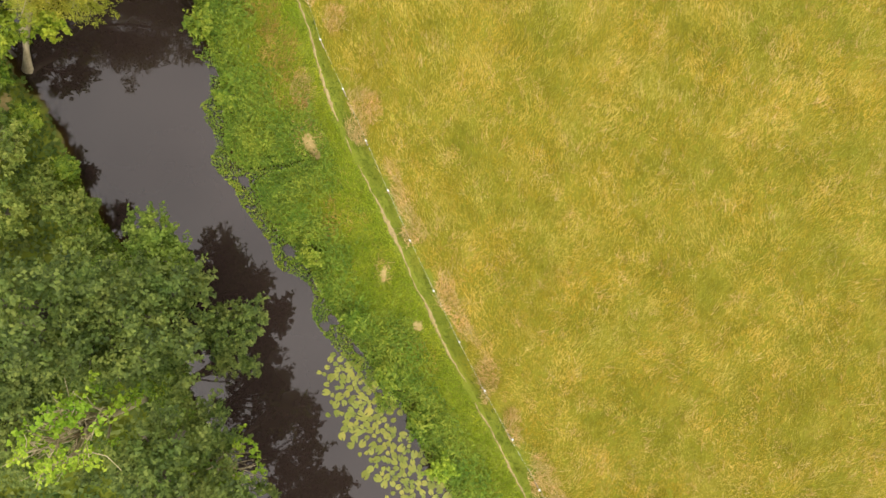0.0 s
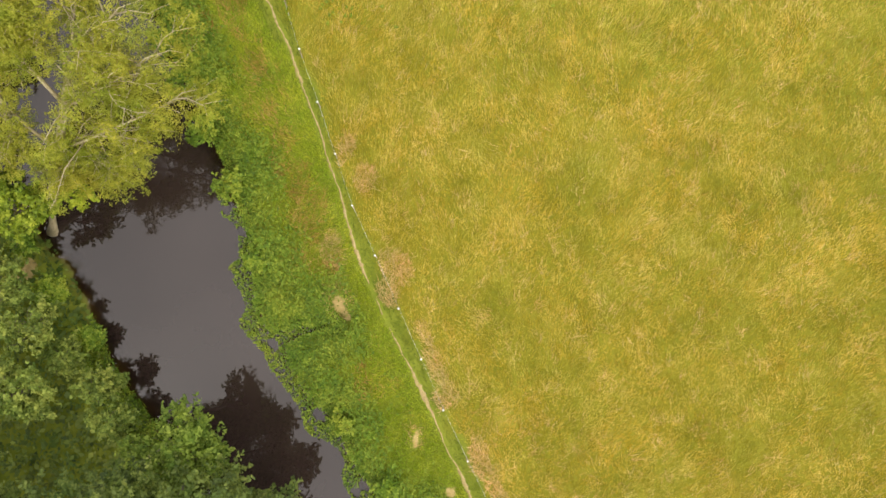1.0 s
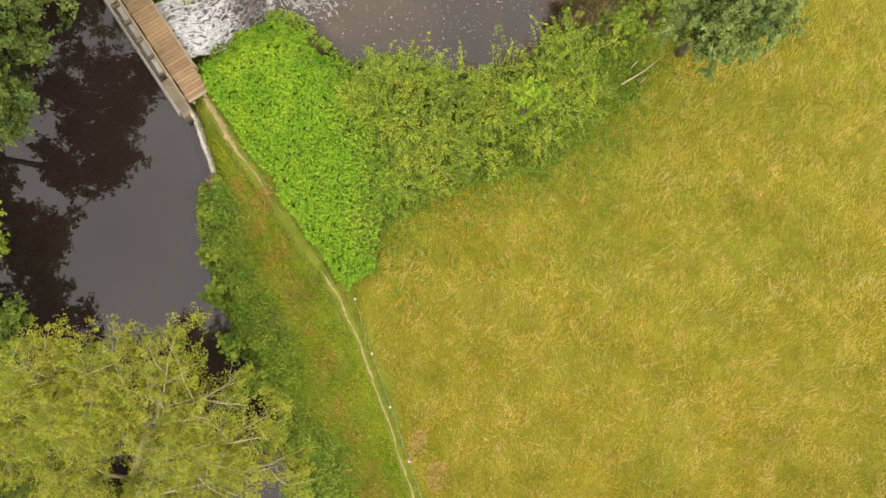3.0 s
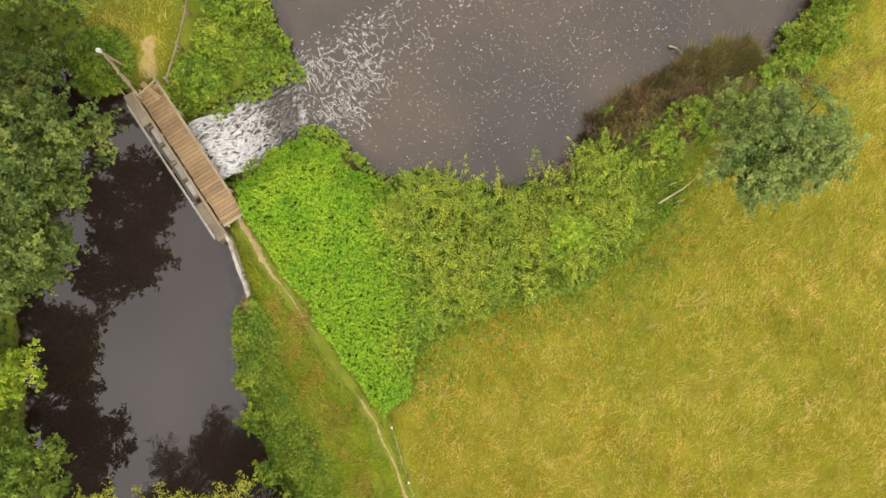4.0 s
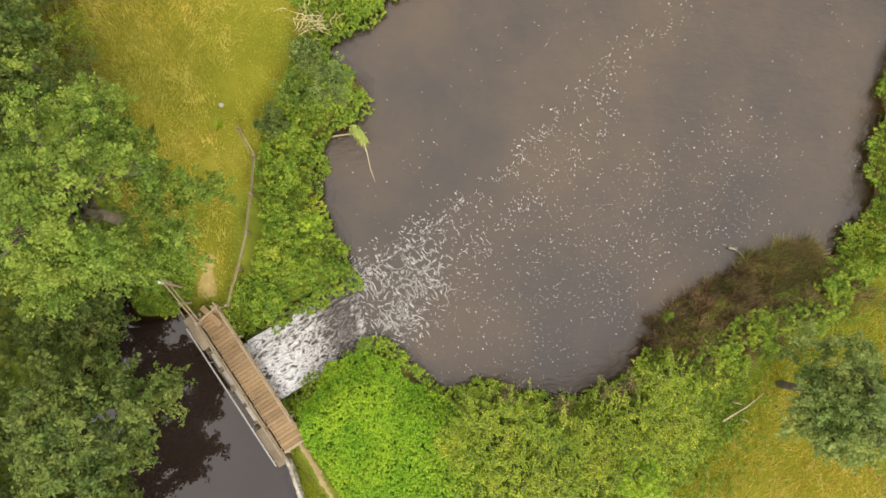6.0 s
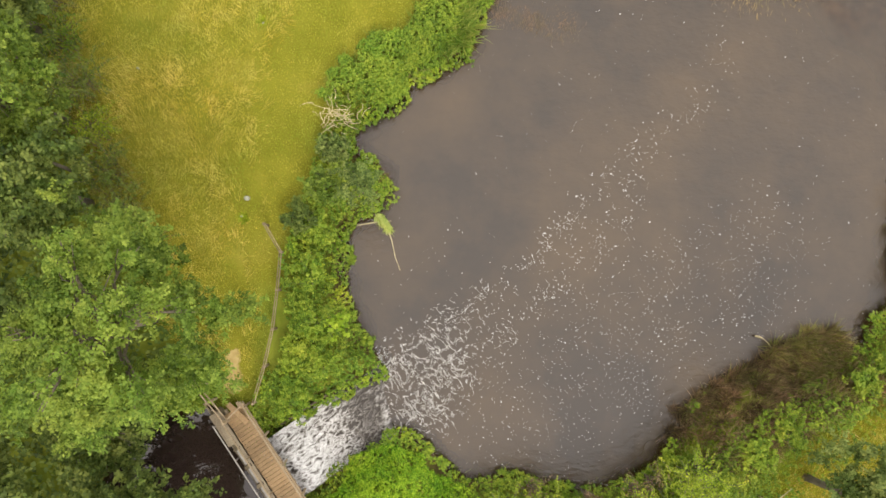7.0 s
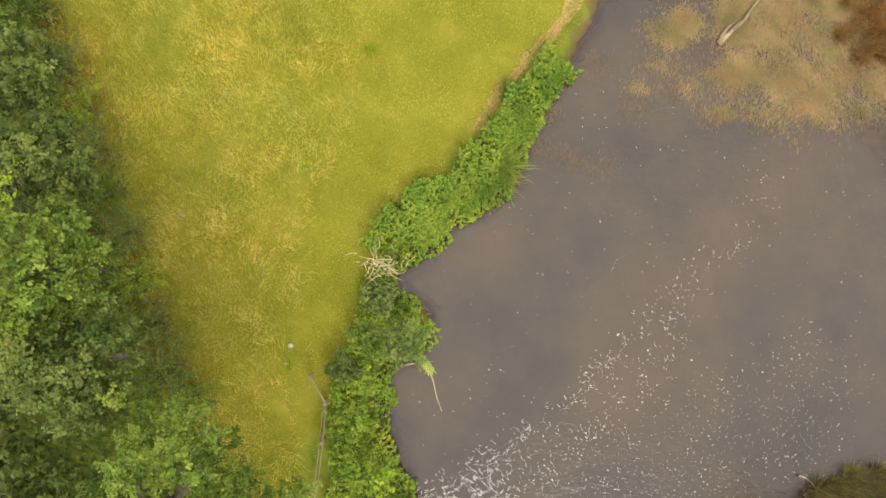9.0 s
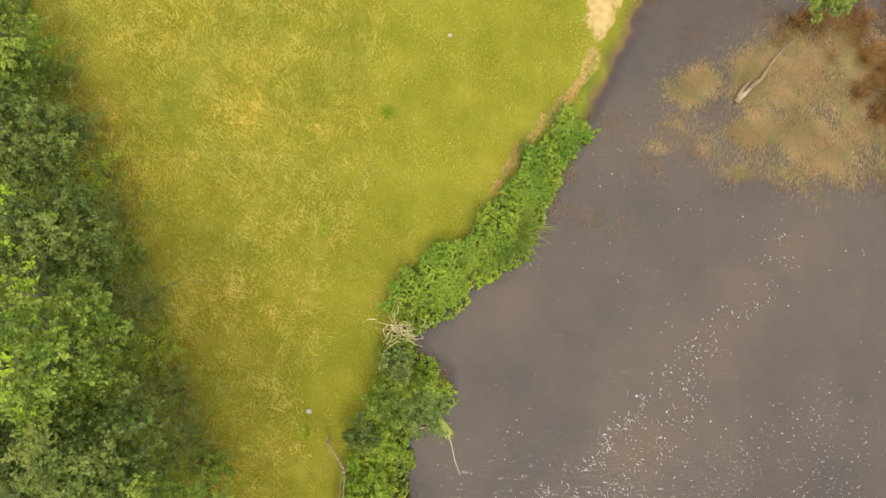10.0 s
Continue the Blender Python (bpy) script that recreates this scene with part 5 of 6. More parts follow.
n_planks = 40
pw = SPAN / n_planks
for k in range(n_planks):
    w = pw - 0.009
    jut = random.uniform(-0.02, 0.02)
    tilt = random.uniform(-0.35, 0.35)
    bridge_part("plank", lambda bm: box(bm, (w, 1.08 + abs(jut), 0.05), turned(pw * (k + 0.5), 0.36 + jut, DECK_Z - 0.025 + random.uniform(-0.006, 0.006), tilt), 0.008), M_PLANK)
for o in (0.12, 0.74):
    bridge_part("bearer", lambda bm: beam(bm, bp(-0.2, o, DECK_Z - 0.15), bp(SPAN + 0.2, o, DECK_Z - 0.15), 0.12, 0.18), M_TIMBER)
for s in (0.15, 1.75, 3.3, 4.9, 6.1):
    bridge_part("rail_post", lambda bm: beam(bm, bp(s, -0.26, DECK_Z - 0.4), bp(s, -0.27, DECK_Z + 0.85), 0.09, 0.09), M_TIMBER)
bridge_part("handrail", lambda bm: beam(bm, bp(-0.15, -0.27, DECK_Z + 0.88), bp(6.4, -0.27, DECK_Z + 0.88), 0.085, 0.05), M_TIMBER, "pale weathered timber handrail")
bridge_part("mid_rail", lambda bm: beam(bm, bp(-0.1, -0.27, DECK_Z + 0.45), bp(6.3, -0.27, DECK_Z + 0.45), 0.04, 0.09), M_TIMBER)
for s in (0.3, 2.2, 4.1, 5.9, 7.1):
    bridge_part("rail_post", lambda bm: beam(bm, bp(s, 0.95, DECK_Z - 0.4), bp(s, 0.95, DECK_Z + 0.6), 0.08, 0.08), M_TIMBER)
bridge_part("handrail", lambda bm: beam(bm, bp(0.1, 0.95, DECK_Z + 0.63), bp(7.3, 0.95, DECK_Z + 0.63), 0.08, 0.05), M_TIMBER, "pale weathered timber handrail")
bridge_part("stile_bar", lambda bm: beam(bm, bp(0.25, 0.98, DECK_Z + 0.45), bp(0.02, -0.26, DECK_Z + 0.45), 0.07, 0.06), M_TIMBER, "timber bar across the bridge entry")
bridge_part("step_board", lambda bm: box(bm, (1.25, 0.26, 0.05), turned(0.25, 0.28, DECK_Z + 0.18, 0) @ pose(0, 0, 0, 0, -9, 16), 0.008), M_PLANK, "sloping step board at the entry")
bridge_part("end_board", lambda bm: box(bm, (0.14, 1.1, 0.07), turned(SPAN + 0.05, 0.36, DECK_Z + 0.01), 0.01), M_TIMBER, "pale end board")
tagged(bridge, "narrow brown plank footbridge with timber handrails", "bridge")

# the sluice wall with its lifting gates, on the river side of the deck
sluice = holder("sluice", bp(3.6, 1.3, -0.3))
inv_s = Matrix.Translation(-sluice.location)


def sluice_part(name, build, material, label="", parent=None):
    bm = bmesh.new()
    build(bm)
    bmesh.ops.transform(bm, matrix=inv_s, verts=bm.verts)
    return part(name, bm, material, parent or sluice, label)


sluice_part("sill", lambda bm: box(bm, (8.3, 0.52, 1.5), turned(3.7, 1.30, -0.86), 0.03), M_WETWALL, "stained concrete sill")
for s0, s1 in ((-0.35, 1.35), (5.75, 7.75)):
    sluice_part("pier", lambda bm: box(bm, (s1 - s0, 0.56, 1.2), turned((s0 + s1) / 2, 1.27, -0.28), 0.03), M_CONCRETE, "stained concrete pier")
for k, s in enumerate((2.05, 3.05, 4.05, 5.0)):
    gate = sluice_part("gate", lambda bm: box(bm, (0.72, 0.12, 0.8), turned(s, 1.25, -0.12, 4), 0.02), M_IRON, "grey iron lifting gate")
    sluice_part("gate_cap", lambda bm: box(bm, (0.78, 0.26, 0.08), turned(s, 1.22, 0.30), 0.02), M_STEEL, "", gate)
    for ds in (-0.46, 0.46):
        sluice_part("gate_frame", lambda bm: box(bm, (0.09, 0.34, 0.95), turned(s + ds, 1.24, 0.0), 0.015), M_WETWALL)
sluice_part("walk_beam", lambda bm: beam(bm, bp(-0.3, 1.06, 0.36), bp(7.6, 1.06, 0.36), 0.14, 0.1), M_CONCRETE, "pale concrete beam along the gates")
for o, z in ((1.52, 0.62), (1.62, 0.34)):
    sluice_part("guard_rail", lambda bm: beam(bm, bp(0.1, o, z), bp(7.6, o, z), 0.05, 0.05), M_STEEL, "pale galvanised guard rail")
for s in (0.2, 2.0, 3.8, 5.6, 7.4):
    sluice_part("rail_post", lambda bm: beam(bm, bp(s, 1.52, -0.3), bp(s, 1.52, 0.62), 0.05, 0.05), M_STEEL)
tagged(sluice, "concrete sluice wall with grey gates and pale rails", "sluice")

# pole fence from the bridge to the white-topped post
pole_fence = holder("pole_fence", (-20.4, 35.3, 0))
inv_p = Matrix.Translation(-pole_fence.location)


def fence_part(name, a, b, w, h, material, label=""):
    bm = bmesh.new()
    beam(bm, a, b, w, h)
    bmesh.ops.transform(bm, matrix=inv_p, verts=bm.verts)
    return part(name, bm, material, pole_fence, label)


for z in (0.75, 1.35):
    fence_part("pole", (-20.5, 35.45, z + 0.1), (-18.75, 33.45, z), 0.055, 0.055, M_TIMBER, "pale grey timber pole")
for f in (0.0, 0.5, 0.97):
    fence_part("post", (-20.4 + 1.65 * f, 35.3 - 1.85 * f, -0.3), (-20.4 + 1.65 * f, 35.3 - 1.85 * f, 1.5), 0.11, 0.11, M_TIMBER)
fence_part("post_cap", (-20.4, 35.3, 1.5), (-20.4, 35.3, 1.76), 0.17, 0.17, M_WHITE, "white post top")
fence_part("brace", (-20.4, 35.3, 1.45), (-19.75, 35.05, 0.1), 0.1, 0.08, M_TIMBER)
tagged(pole_fence, "grey timber pole fence with a white-topped post", "fence")
edge_log = holder("edge_log", (-20.0, 33.95, -0.3))
lv, lf = [], []
tube(lv, lf, [(-0.75, 0.8, 0.12), (-0.2, 0.15, 0.16), (0.3, -0.32, 0.14), (0.75, -0.75, 0.1)], [0.09, 0.11, 0.1, 0.08], 8)
mesh_object("log", lv, lf, M_PALEBARK, edge_log, True)
tagged(edge_log, "pale timber log edging the river bank", "log")

# the stone river wall south of the bridge
wall = tagged(holder("wall_river", (-14.3, 26.2, 0)), "low pale limestone wall along the river edge", "wall", kind="structure")
stone_meshes = []
for v in range(5):
    bm = bmesh.new()
    box(bm, (0.23, 0.15, 0.24), Matrix(), 0.035)
    for vert in bm.verts:
        vert.co += Vector((random.uniform(-1, 1), random.uniform(-1, 1), random.uniform(-1, 1))) * 0.035
    sm = bpy.data.meshes.new("stone")
    bm.to_mesh(sm)
    bm.free()
    sm.materials.append(M_STONE)
    stone_meshes.append(sm)
wall_line = curve_through([(-14.75, 27.35), (-14.45, 26.7), (-14.2, 26.0), (-13.85, 25.2), (-13.6, 24.55)], 4)
acc, last, k = 0.0, wall_line[0], 0
for p in wall_line[1:]:
    seg = math.hypot(p[0] - last[0], p[1] - last[1])
    ang = math.degrees(math.atan2(p[1] - last[1], p[0] - last[0]))
    for j in range(max(1, round(seg / 0.27))):
        f = (j + 0.5) / max(1, round(seg / 0.27))
        for z in (-0.55, -0.30, -0.05, 0.2):
            ob = new("stone", stone_meshes[k % 5])
            ob.parent = wall
            ob.matrix_local = pose(last[0] + (p[0] - last[0]) * f + 14.3, last[1] + (p[1] - last[1]) * f - 26.2, z, random.uniform(-3, 3), random.uniform(-3, 3), ang + random.uniform(-5, 5) + 180 * (k % 2))
            k += 1
    last = p

# ---- the weir: chute, side walls, white water ----
NA, NB, SA, SB = (np.array(p) for p in ((-17.75, 32.1), (-12.0, 36.05), (-15.7, 29.7), (-11.1, 32.5)))
gu, gv = np.meshgrid(np.linspace(0, 1, 70), np.linspace(0, 1, 50))
cp = ((NA[None, None] * (1 - gu[..., None]) + NB[None, None] * gu[..., None]) * (1 - gv[..., None]) + (SA[None, None] * (1 - gu[..., None]) + SB[None, None] * gu[..., None]) * gv[..., None])
fall = step(0.15, 0.42, gu)
boil = step(0.2, 0.4, gu) * (0.055 * wave(cp[..., 0], cp[..., 1], 5.0) + 0.035 * wave(cp[..., 1], cp[..., 0], 11.0) + 0.02 * wave(cp[..., 0], cp[..., 1], 23.0))
cz = -0.42 - 1.10 * fall + boil + 0.10 * np.exp(-((gu - 0.93) / 0.04) ** 2) * (0.4 + 0.6 * gv)
cz = cz - 0.16 * step(0.95, 1.0, gu)
cidx = np.arange(gu.size).reshape(gu.shape)
cf = np.stack([cidx[:-1, :-1], cidx[1:, :-1], cidx[1:, 1:], cidx[:-1, 1:]], -1).reshape(-1, 4)
chute = mesh_object("water_weir", np.column_stack([cp.reshape(-1, 2), cz.ravel()]), cf.tolist(), M_TORRENT, None, True)
churn = 0.23 + 0.21 * (1 - step(0.48, 0.80, gu)) + 0.13 * np.exp(-((gu - 0.26) / 0.13) ** 2) * (0.45 + 0.55 * step(0.2, 0.7, gv)) - 0.03 * step(0.5, 0.72, gu) + 0.30 * np.exp(-((gu - 0.95 + 0.03 * wave(9 * gv, 3 * gu, 2.0)) / 0.055) ** 2) * (0.1 + 0.9 * gv ** 2)
set_attr(chute.data, "churn", churn.ravel())
set_attr(chute.data, "along", gu.ravel())
set_attr(chute.data, "across", gv.ravel())
tagged(chute, "rushing white water on the weir apron", "water", kind="structure")
for a, b, nm, top in (((-16.95, 32.85), (-13.3, 35.4), "wall_weir_north", -0.98), ((-14.85, 30.1), (-12.4, 31.7), "wall_weir_south", -1.2)):
    bm = bmesh.new()
    beam(bm, (*a, top - 0.6), (*b, top - 0.75), 0.1, 1.1, 0.02)
    beam(bm, (*a, top - 0.05), (*b, top - 0.22), 0.06, 0.06, 0.015)
    wm = bpy.data.meshes.new(nm)
    bm.to_mesh(wm)
    bm.free()
    wm.materials.append(M_WETWALL)
    tagged(new(nm, wm), "stained concrete side wall of the weir", "wall", kind="structure")

# ---- foam on the pool ----
STRAND_NORTH = curve_through([(-11.9, 35.5), (-9.6, 37.6), (-7.5, 39.3), (-4.8, 41.4), (-2.0, 44.3), (-0.5, 45.9), (2.0, 48.6), (4.1, 49.9), (4.9, 52.8)], 3)
STRAND_SOUTH = curve_through([(-10.9, 33.4), (-9.0, 35.0), (-7.6, 36.6), (-5.2, 38.3), (-2.2, 41.2), (-0.4, 43.4), (0.9, 45.4), (1.5, 48.0)], 3)
LACE = [(-12.2, 36.0), (-9.6, 38.3), (-7.6, 39.4), (-5.6, 39.4), (-6.0, 37.4), (-7.6, 35.2), (-9.0, 33.3), (-10.9, 32.3), (-11.4, 33.6)]
SPECKLE = [(-9.0, 33.0), (-5.0, 37.6), (-1.0, 41.0), (3.0, 44.0), (7.6, 45.2), (9.6, 42.6), (8.4, 38.6), (4.0, 36.4), (1.6, 33.4), (-2.0, 31.6), (-7.0, 31.6)]
FOAM_Z = POOL_Z + 0.014


def pool_points(n, lo=(-13, 29), hi=(16, 60)):
    p = rng.uniform(lo, hi, size=(n, 2))
    return p[signed(POOL, p[:, 0], p[:, 1]) < -0.15]


def flecks(p, size):
    """Flat ragged flakes of foam on the water."""
    n, k = len(p), 6
    a = np.linspace(0, 2 * math.pi, k, endpoint=False)[None] + rng.uniform(0, 6.28, (n, 1))
    r = size[:, None] * rng.uniform(0.4, 1.1, (n, k))
    el = rng.uniform(0.45, 1.0, (n, 1))
    return np.stack([p[:, :1] + r * np.cos(a), p[:, 1:] + el * r * np.sin(a), np.full((n, k), POOL_Z + 0.012)], -1)


def eddy(p):
    """A field of eddies: foam gathers along its level lines."""
    u, v = p[:, 0] + 0.22 * wave(p[:, 0], p[:, 1], 2.3), p[:, 1] + 0.22 * wave(p[:, 1], p[:, 0], 2.6)
    return wave(u, v, 5.2) + 0.55 * wave(v, u, 9.7)


def slope(p):
    e = 0.01
    gx_ = (eddy(p + np.array([e, 0])) - eddy(p - np.array([e, 0]))) / (2 * e)
    gy_ = (eddy(p + np.array([0, e])) - eddy(p - np.array([0, e]))) / (2 * e)
    return np.column_stack([gx_, gy_])


def strands(p, steps, length, width):
    """Thin curling ribbons of foam that follow the level lines of the eddies."""
    level = rng.choice([-0.25, 0.1, 0.4], len(p))
    for _ in range(4):
        g = slope(p)
        p = p - np.clip(((eddy(p) - level) / np.maximum(np.sum(g * g, 1), 0.5))[:, None] * g, -0.08, 0.08)
    n = len(p)
    way, line = rng.choice([-1.0, 1.0], (n, 1)), [p]
    for _ in range(steps):
        g = slope(line[-1])
        t = np.column_stack([-g[:, 1], g[:, 0]]) * way
        line.append(line[-1] + unit(t) * (length / steps) * rng.uniform(0.6, 1.2, (n, 1)) + rng.normal(scale=0.006, size=(n, 2)))
    line = np.stack(line, 1)
    d = unit(np.gradient(line, axis=1))
    side = np.stack([-d[..., 1], d[..., 0]], -1)
    taper = np.sin(np.linspace(0.3, math.pi - 0.3, steps + 1))[None, :, None] * rng.uniform(0.5, 1.5, (n, 1, 1)) * width * rng.uniform(0.6, 1.4, (n, steps + 1, 1))
    lf_, rt_ = line + side * taper, line - side * taper
    q = np.stack([lf_[:, :-1], lf_[:, 1:], rt_[:, 1:], rt_[:, :-1]], 2).reshape(-1, 4, 2)
    return np.concatenate([q, np.full((*q.shape[:2], 1), FOAM_Z)], -1)


p = pool_points(90000, (-13, 31), (-4, 41))
din = -signed(LACE, p[:, 0] + 0.3 * wave(p[:, 0], p[:, 1], 1.5), p[:, 1] + 0.3 * wave(p[:, 1], p[:, 0], 1.7))
gone = np.clip(1.0 - np.hypot(p[:, 0] + 11.6, p[:, 1] - 34.2) / 7.0, 0.12, 1)
p = p[rng.random(len(p)) < 0.42 * step(-1.1, 1.3, din) * gone ** 1.4 * np.clip(0.5 + 0.6 * wave(p[:, 0], p[:, 1], 1.9), 0.06, 1)]
stuff("foam_lace", strands(p, 6, 0.20, 0.0075), M_FOAM, "curling white foam lace below the weir", "foam")
p = pool_points(150000, (-13, 31), (8, 56))
dn, ds = dist_line(STRAND_NORTH, p[:, 0], p[:, 1]), dist_line(STRAND_SOUTH, p[:, 0], p[:, 1])
run = np.clip((p[:, 0] + 12) / 17, 0, 1)
clot = np.clip(0.35 + 0.8 * wave(p[:, 0], p[:, 1], 1.7) * wave(p[:, 1], p[:, 0], 0.9) + 0.45 * wave(p[:, 0], p[:, 1], 4.0), 0, 1)
dens = (np.exp(-(dn / (0.42 + 0.25 * run)) ** 2) + 0.8 * np.exp(-(ds / (0.55 + 0.15 * run)) ** 2)) * (1.1 - 0.75 * run) * clot
keep = rng.random(len(p))
stuff("foam_strands", strands(p[keep < 0.30 * dens * (1.05 - run)], 5, 0.14, 0.0075), M_FOAM, "broken white foam trails drifting across the pool", "foam")
fp = p[(keep > 0.4) & (keep < 0.4 + 0.40 * dens)]
stuff("foam_trail_flecks", flecks(fp, rng.lognormal(-3.92, 0.4, len(fp))), M_FOAM, "white foam flecks gathered along the current", "foam")
p = pool_points(190000)
dsp = -signed(SPECKLE, p[:, 0] + 0.8 * wave(p[:, 0], p[:, 1], 0.6), p[:, 1] + 0.8 * wave(p[:, 1], p[:, 0], 0.7))
clot = np.clip(0.5 + 0.45 * wave(p[:, 0], p[:, 1], 0.55) + 0.15 * wave(p[:, 1], p[:, 0], 1.7), 0, 1)
fp = p[rng.random(len(p)) < 0.15 * step(-1.2, 1.6, dsp) * np.maximum(clot, 0.5) + 0.006]
stuff("foam_flecks", flecks(fp, rng.lognormal(-4.0, 0.36, len(fp))), M_FOAM, "small white foam flecks drifting on the pool", "foam")

# ---- weed and silt in the shallows ----
def weed_bed(name, spots, n, length, material, label):
    rows, tones = [], []
    for cx, cy, r, sq in spots:
        p = rng.normal(size=(n, 2)) * np.array([r, r / sq]) * 0.55 + np.array([cx, cy])
        dens = 0.62 + 0.5 * wave(p[:, 0], p[:, 1], 2.4) * np.exp(-((p[:, 1] - cy) / r) ** 2)
        p = p[(rng.random(n) < dens) & (signed(POOL, p[:, 0], p[:, 1]) < -0.2)]
        m = len(p)
        root = np.column_stack([p, np.full(m, POOL_Z + 0.004)])
        a = -1.75 + 0.5 * wave(p[:, 0], p[:, 1], 0.9) + rng.normal(scale=0.35, size=m)
        ln = rng.uniform(0.4, 1.2, m) * length
        tip = root + np.column_stack([np.cos(a) * ln, np.sin(a) * ln, np.full(m, 0.004)])
        rows.append(blades(root, tip, rng.uniform(0.5, 1.5, m) * 0.026))
        tones.append(np.clip(0.5 + 0.3 * wave(p[:, 0], p[:, 1], 1.7) + rng.normal(scale=0.15, size=m), 0, 1))
    return stuff(name, np.concatenate(rows), material, label, "water weed", np.concatenate(tones))


M_WEED = leafy("tan_water_weed", (0.118, 0.081, 0.026), (0.212, 0.149, 0.055), (0.312, 0.232, 0.095), 0.8, 0.4, 0.1)
weed_bed("water_weed", [(0.0, 60.6, 1.2, 1.3), (0.8, 61.2, 0.8, 1.2)], 4600, 0.24, M_WEED, "tan water weed breaking the pool's surface")
weed_bed("weed_sheet", [(4.6, 60.6, 2.0, 1.3), (6.8, 61.6, 2.2, 1.3), (8.6, 59.4, 2.2, 1.3), (6.0, 58.4, 1.8, 1.6), (3.6, 58.6, 1.4, 1.8), (9.6, 62.4, 1.6, 1.2), (11.5, 58.6, 1.8, 1.2), (5.4, 62.6, 1.8, 1.2), (3.4, 61.6, 1.2, 1.0), (8.2, 63.4, 1.8, 1.4), (7.4, 57.4, 1.8, 1.8)], 12000, 0.19, M_WEED, "golden tan sheet of water weed over silt")
weed_bed("weed_wisps", [(1.2, 57.6, 1.0, 1.6), (-1.4, 57.6, 0.8, 1.8), (2.6, 56.4, 0.9, 1.8), (-0.4, 58.8, 1.0, 1.4), (5.0, 56.4, 1.0, 1.6), (3.6, 57.2, 1.2, 1.2), (6.6, 56.0, 1.4, 1.2), (8.6, 56.6, 1.4, 1.2), (10.4, 57.0, 1.2, 1.2)], 700, 0.3, M_WEED, "loose wisps of brown water weed")

M_SUNK = leafy("sunken_brown_weed", (0.085, 0.057, 0.032), (0.118, 0.080, 0.043), (0.160, 0.108, 0.058), 1.2, 0.4, 0.0)
weed_bed("sunken_weed", [(-3.6, 53.4, 0.9, 1.3), (-5.0, 53.7, 0.7, 1.3), (-6.6, 53.9, 0.9, 1.3), (-7.3, 54.6, 0.7, 1.3), (-1.8, 56.5, 0.9, 1.3), (2.1, 56.0, 0.7, 1.3), (0.3, 57.4, 0.9, 1.3), (4.8, 55.8, 0.7, 1.3), (-3.9, 58.7, 0.9, 1.3), (-6.2, 55.9, 0.7, 1.3)], 520, 0.2, M_SUNK, "brown weed showing dimly below the surface")

# ---- water lilies ----
lilies = tagged(holder("water_lily_patch", (0.3, -8.2, RIVER_Z)), "yellow-green floating lily pads crowded on still water", "water lilies")
pad_meshes = []
for v in range(8):
    k = 15
    ang = np.linspace(0.22, 2 * math.pi - 0.22, k)
    rad = 1 + 0.07 * np.sin(3 * ang + v) + 0.04 * np.sin(7 * ang + 2 * v)
    ring = [(r * math.cos(t) * 1.12, r * math.sin(t) * 0.92, 0.05 * math.sin(2 * t + v)) for t, r in zip(ang, rad)]
    pv = [(0.12, 0, 0.0)] + ring + [(x, y, z - 0.04) for x, y, z in ring] + [(0.12, 0, -0.04)]
    pf = [(0, i, i + 1) for i in range(1, k)] + [(i, i + k, i + k + 1, i + 1) for i in range(1, k)] + [(2 * k + 1, i + k + 1, i + k) for i in range(1, k)]
    pm = bpy.data.meshes.new("lily_pad")
    pm.from_pydata(pv, [], pf)
    pm.materials.append(M_PAD)
    set_attr(pm, "tone", np.full(len(pv), (v + 0.5) / 8))
    pad_meshes.append(pm)
lily_line = [(-1.5, -5.9), (-1.0, -7.0), (-0.4, -8.0), (0.4, -9.2), (1.3, -10.4), (2.3, -11.6), (3.0, -13.0)]
lily_width = [0.8, 1.2, 1.2, 1.15, 1.1, 1.1, 1.1]
placed = []
tries = 0
while len(placed) < 250 and tries < 9000:
    tries += 1
    i = random.randrange(len(lily_line) - 1)
    f = random.random()
    (ax, ay), (bx, by) = lily_line[i], lily_line[i + 1]
    w = lily_width[i] * (1 - f) + lily_width[i + 1] * f
    x = ax + (bx - ax) * f + random.gauss(0, 0.5) * w
    y = ay + (by - ay) * f + random.gauss(0, 0.4) * w
    r = random.uniform(0.10, 0.22)
    if all(math.hypot(x - px, y - py) > 0.78 * (r + pr) for px, py, pr in placed):
        placed.append((x, y, r))
        pad = new("lily_pad", pad_meshes[random.randrange(8)])
        pad.parent = lilies
        pad.matrix_local = pose(x - 0.3, y + 8.2, 0.02 + random.uniform(0, 0.02), random.uniform(-5, 5), random.uniform(-5, 5), random.uniform(0, 360)) @ Matrix.Diagonal((r, r, r, 1))

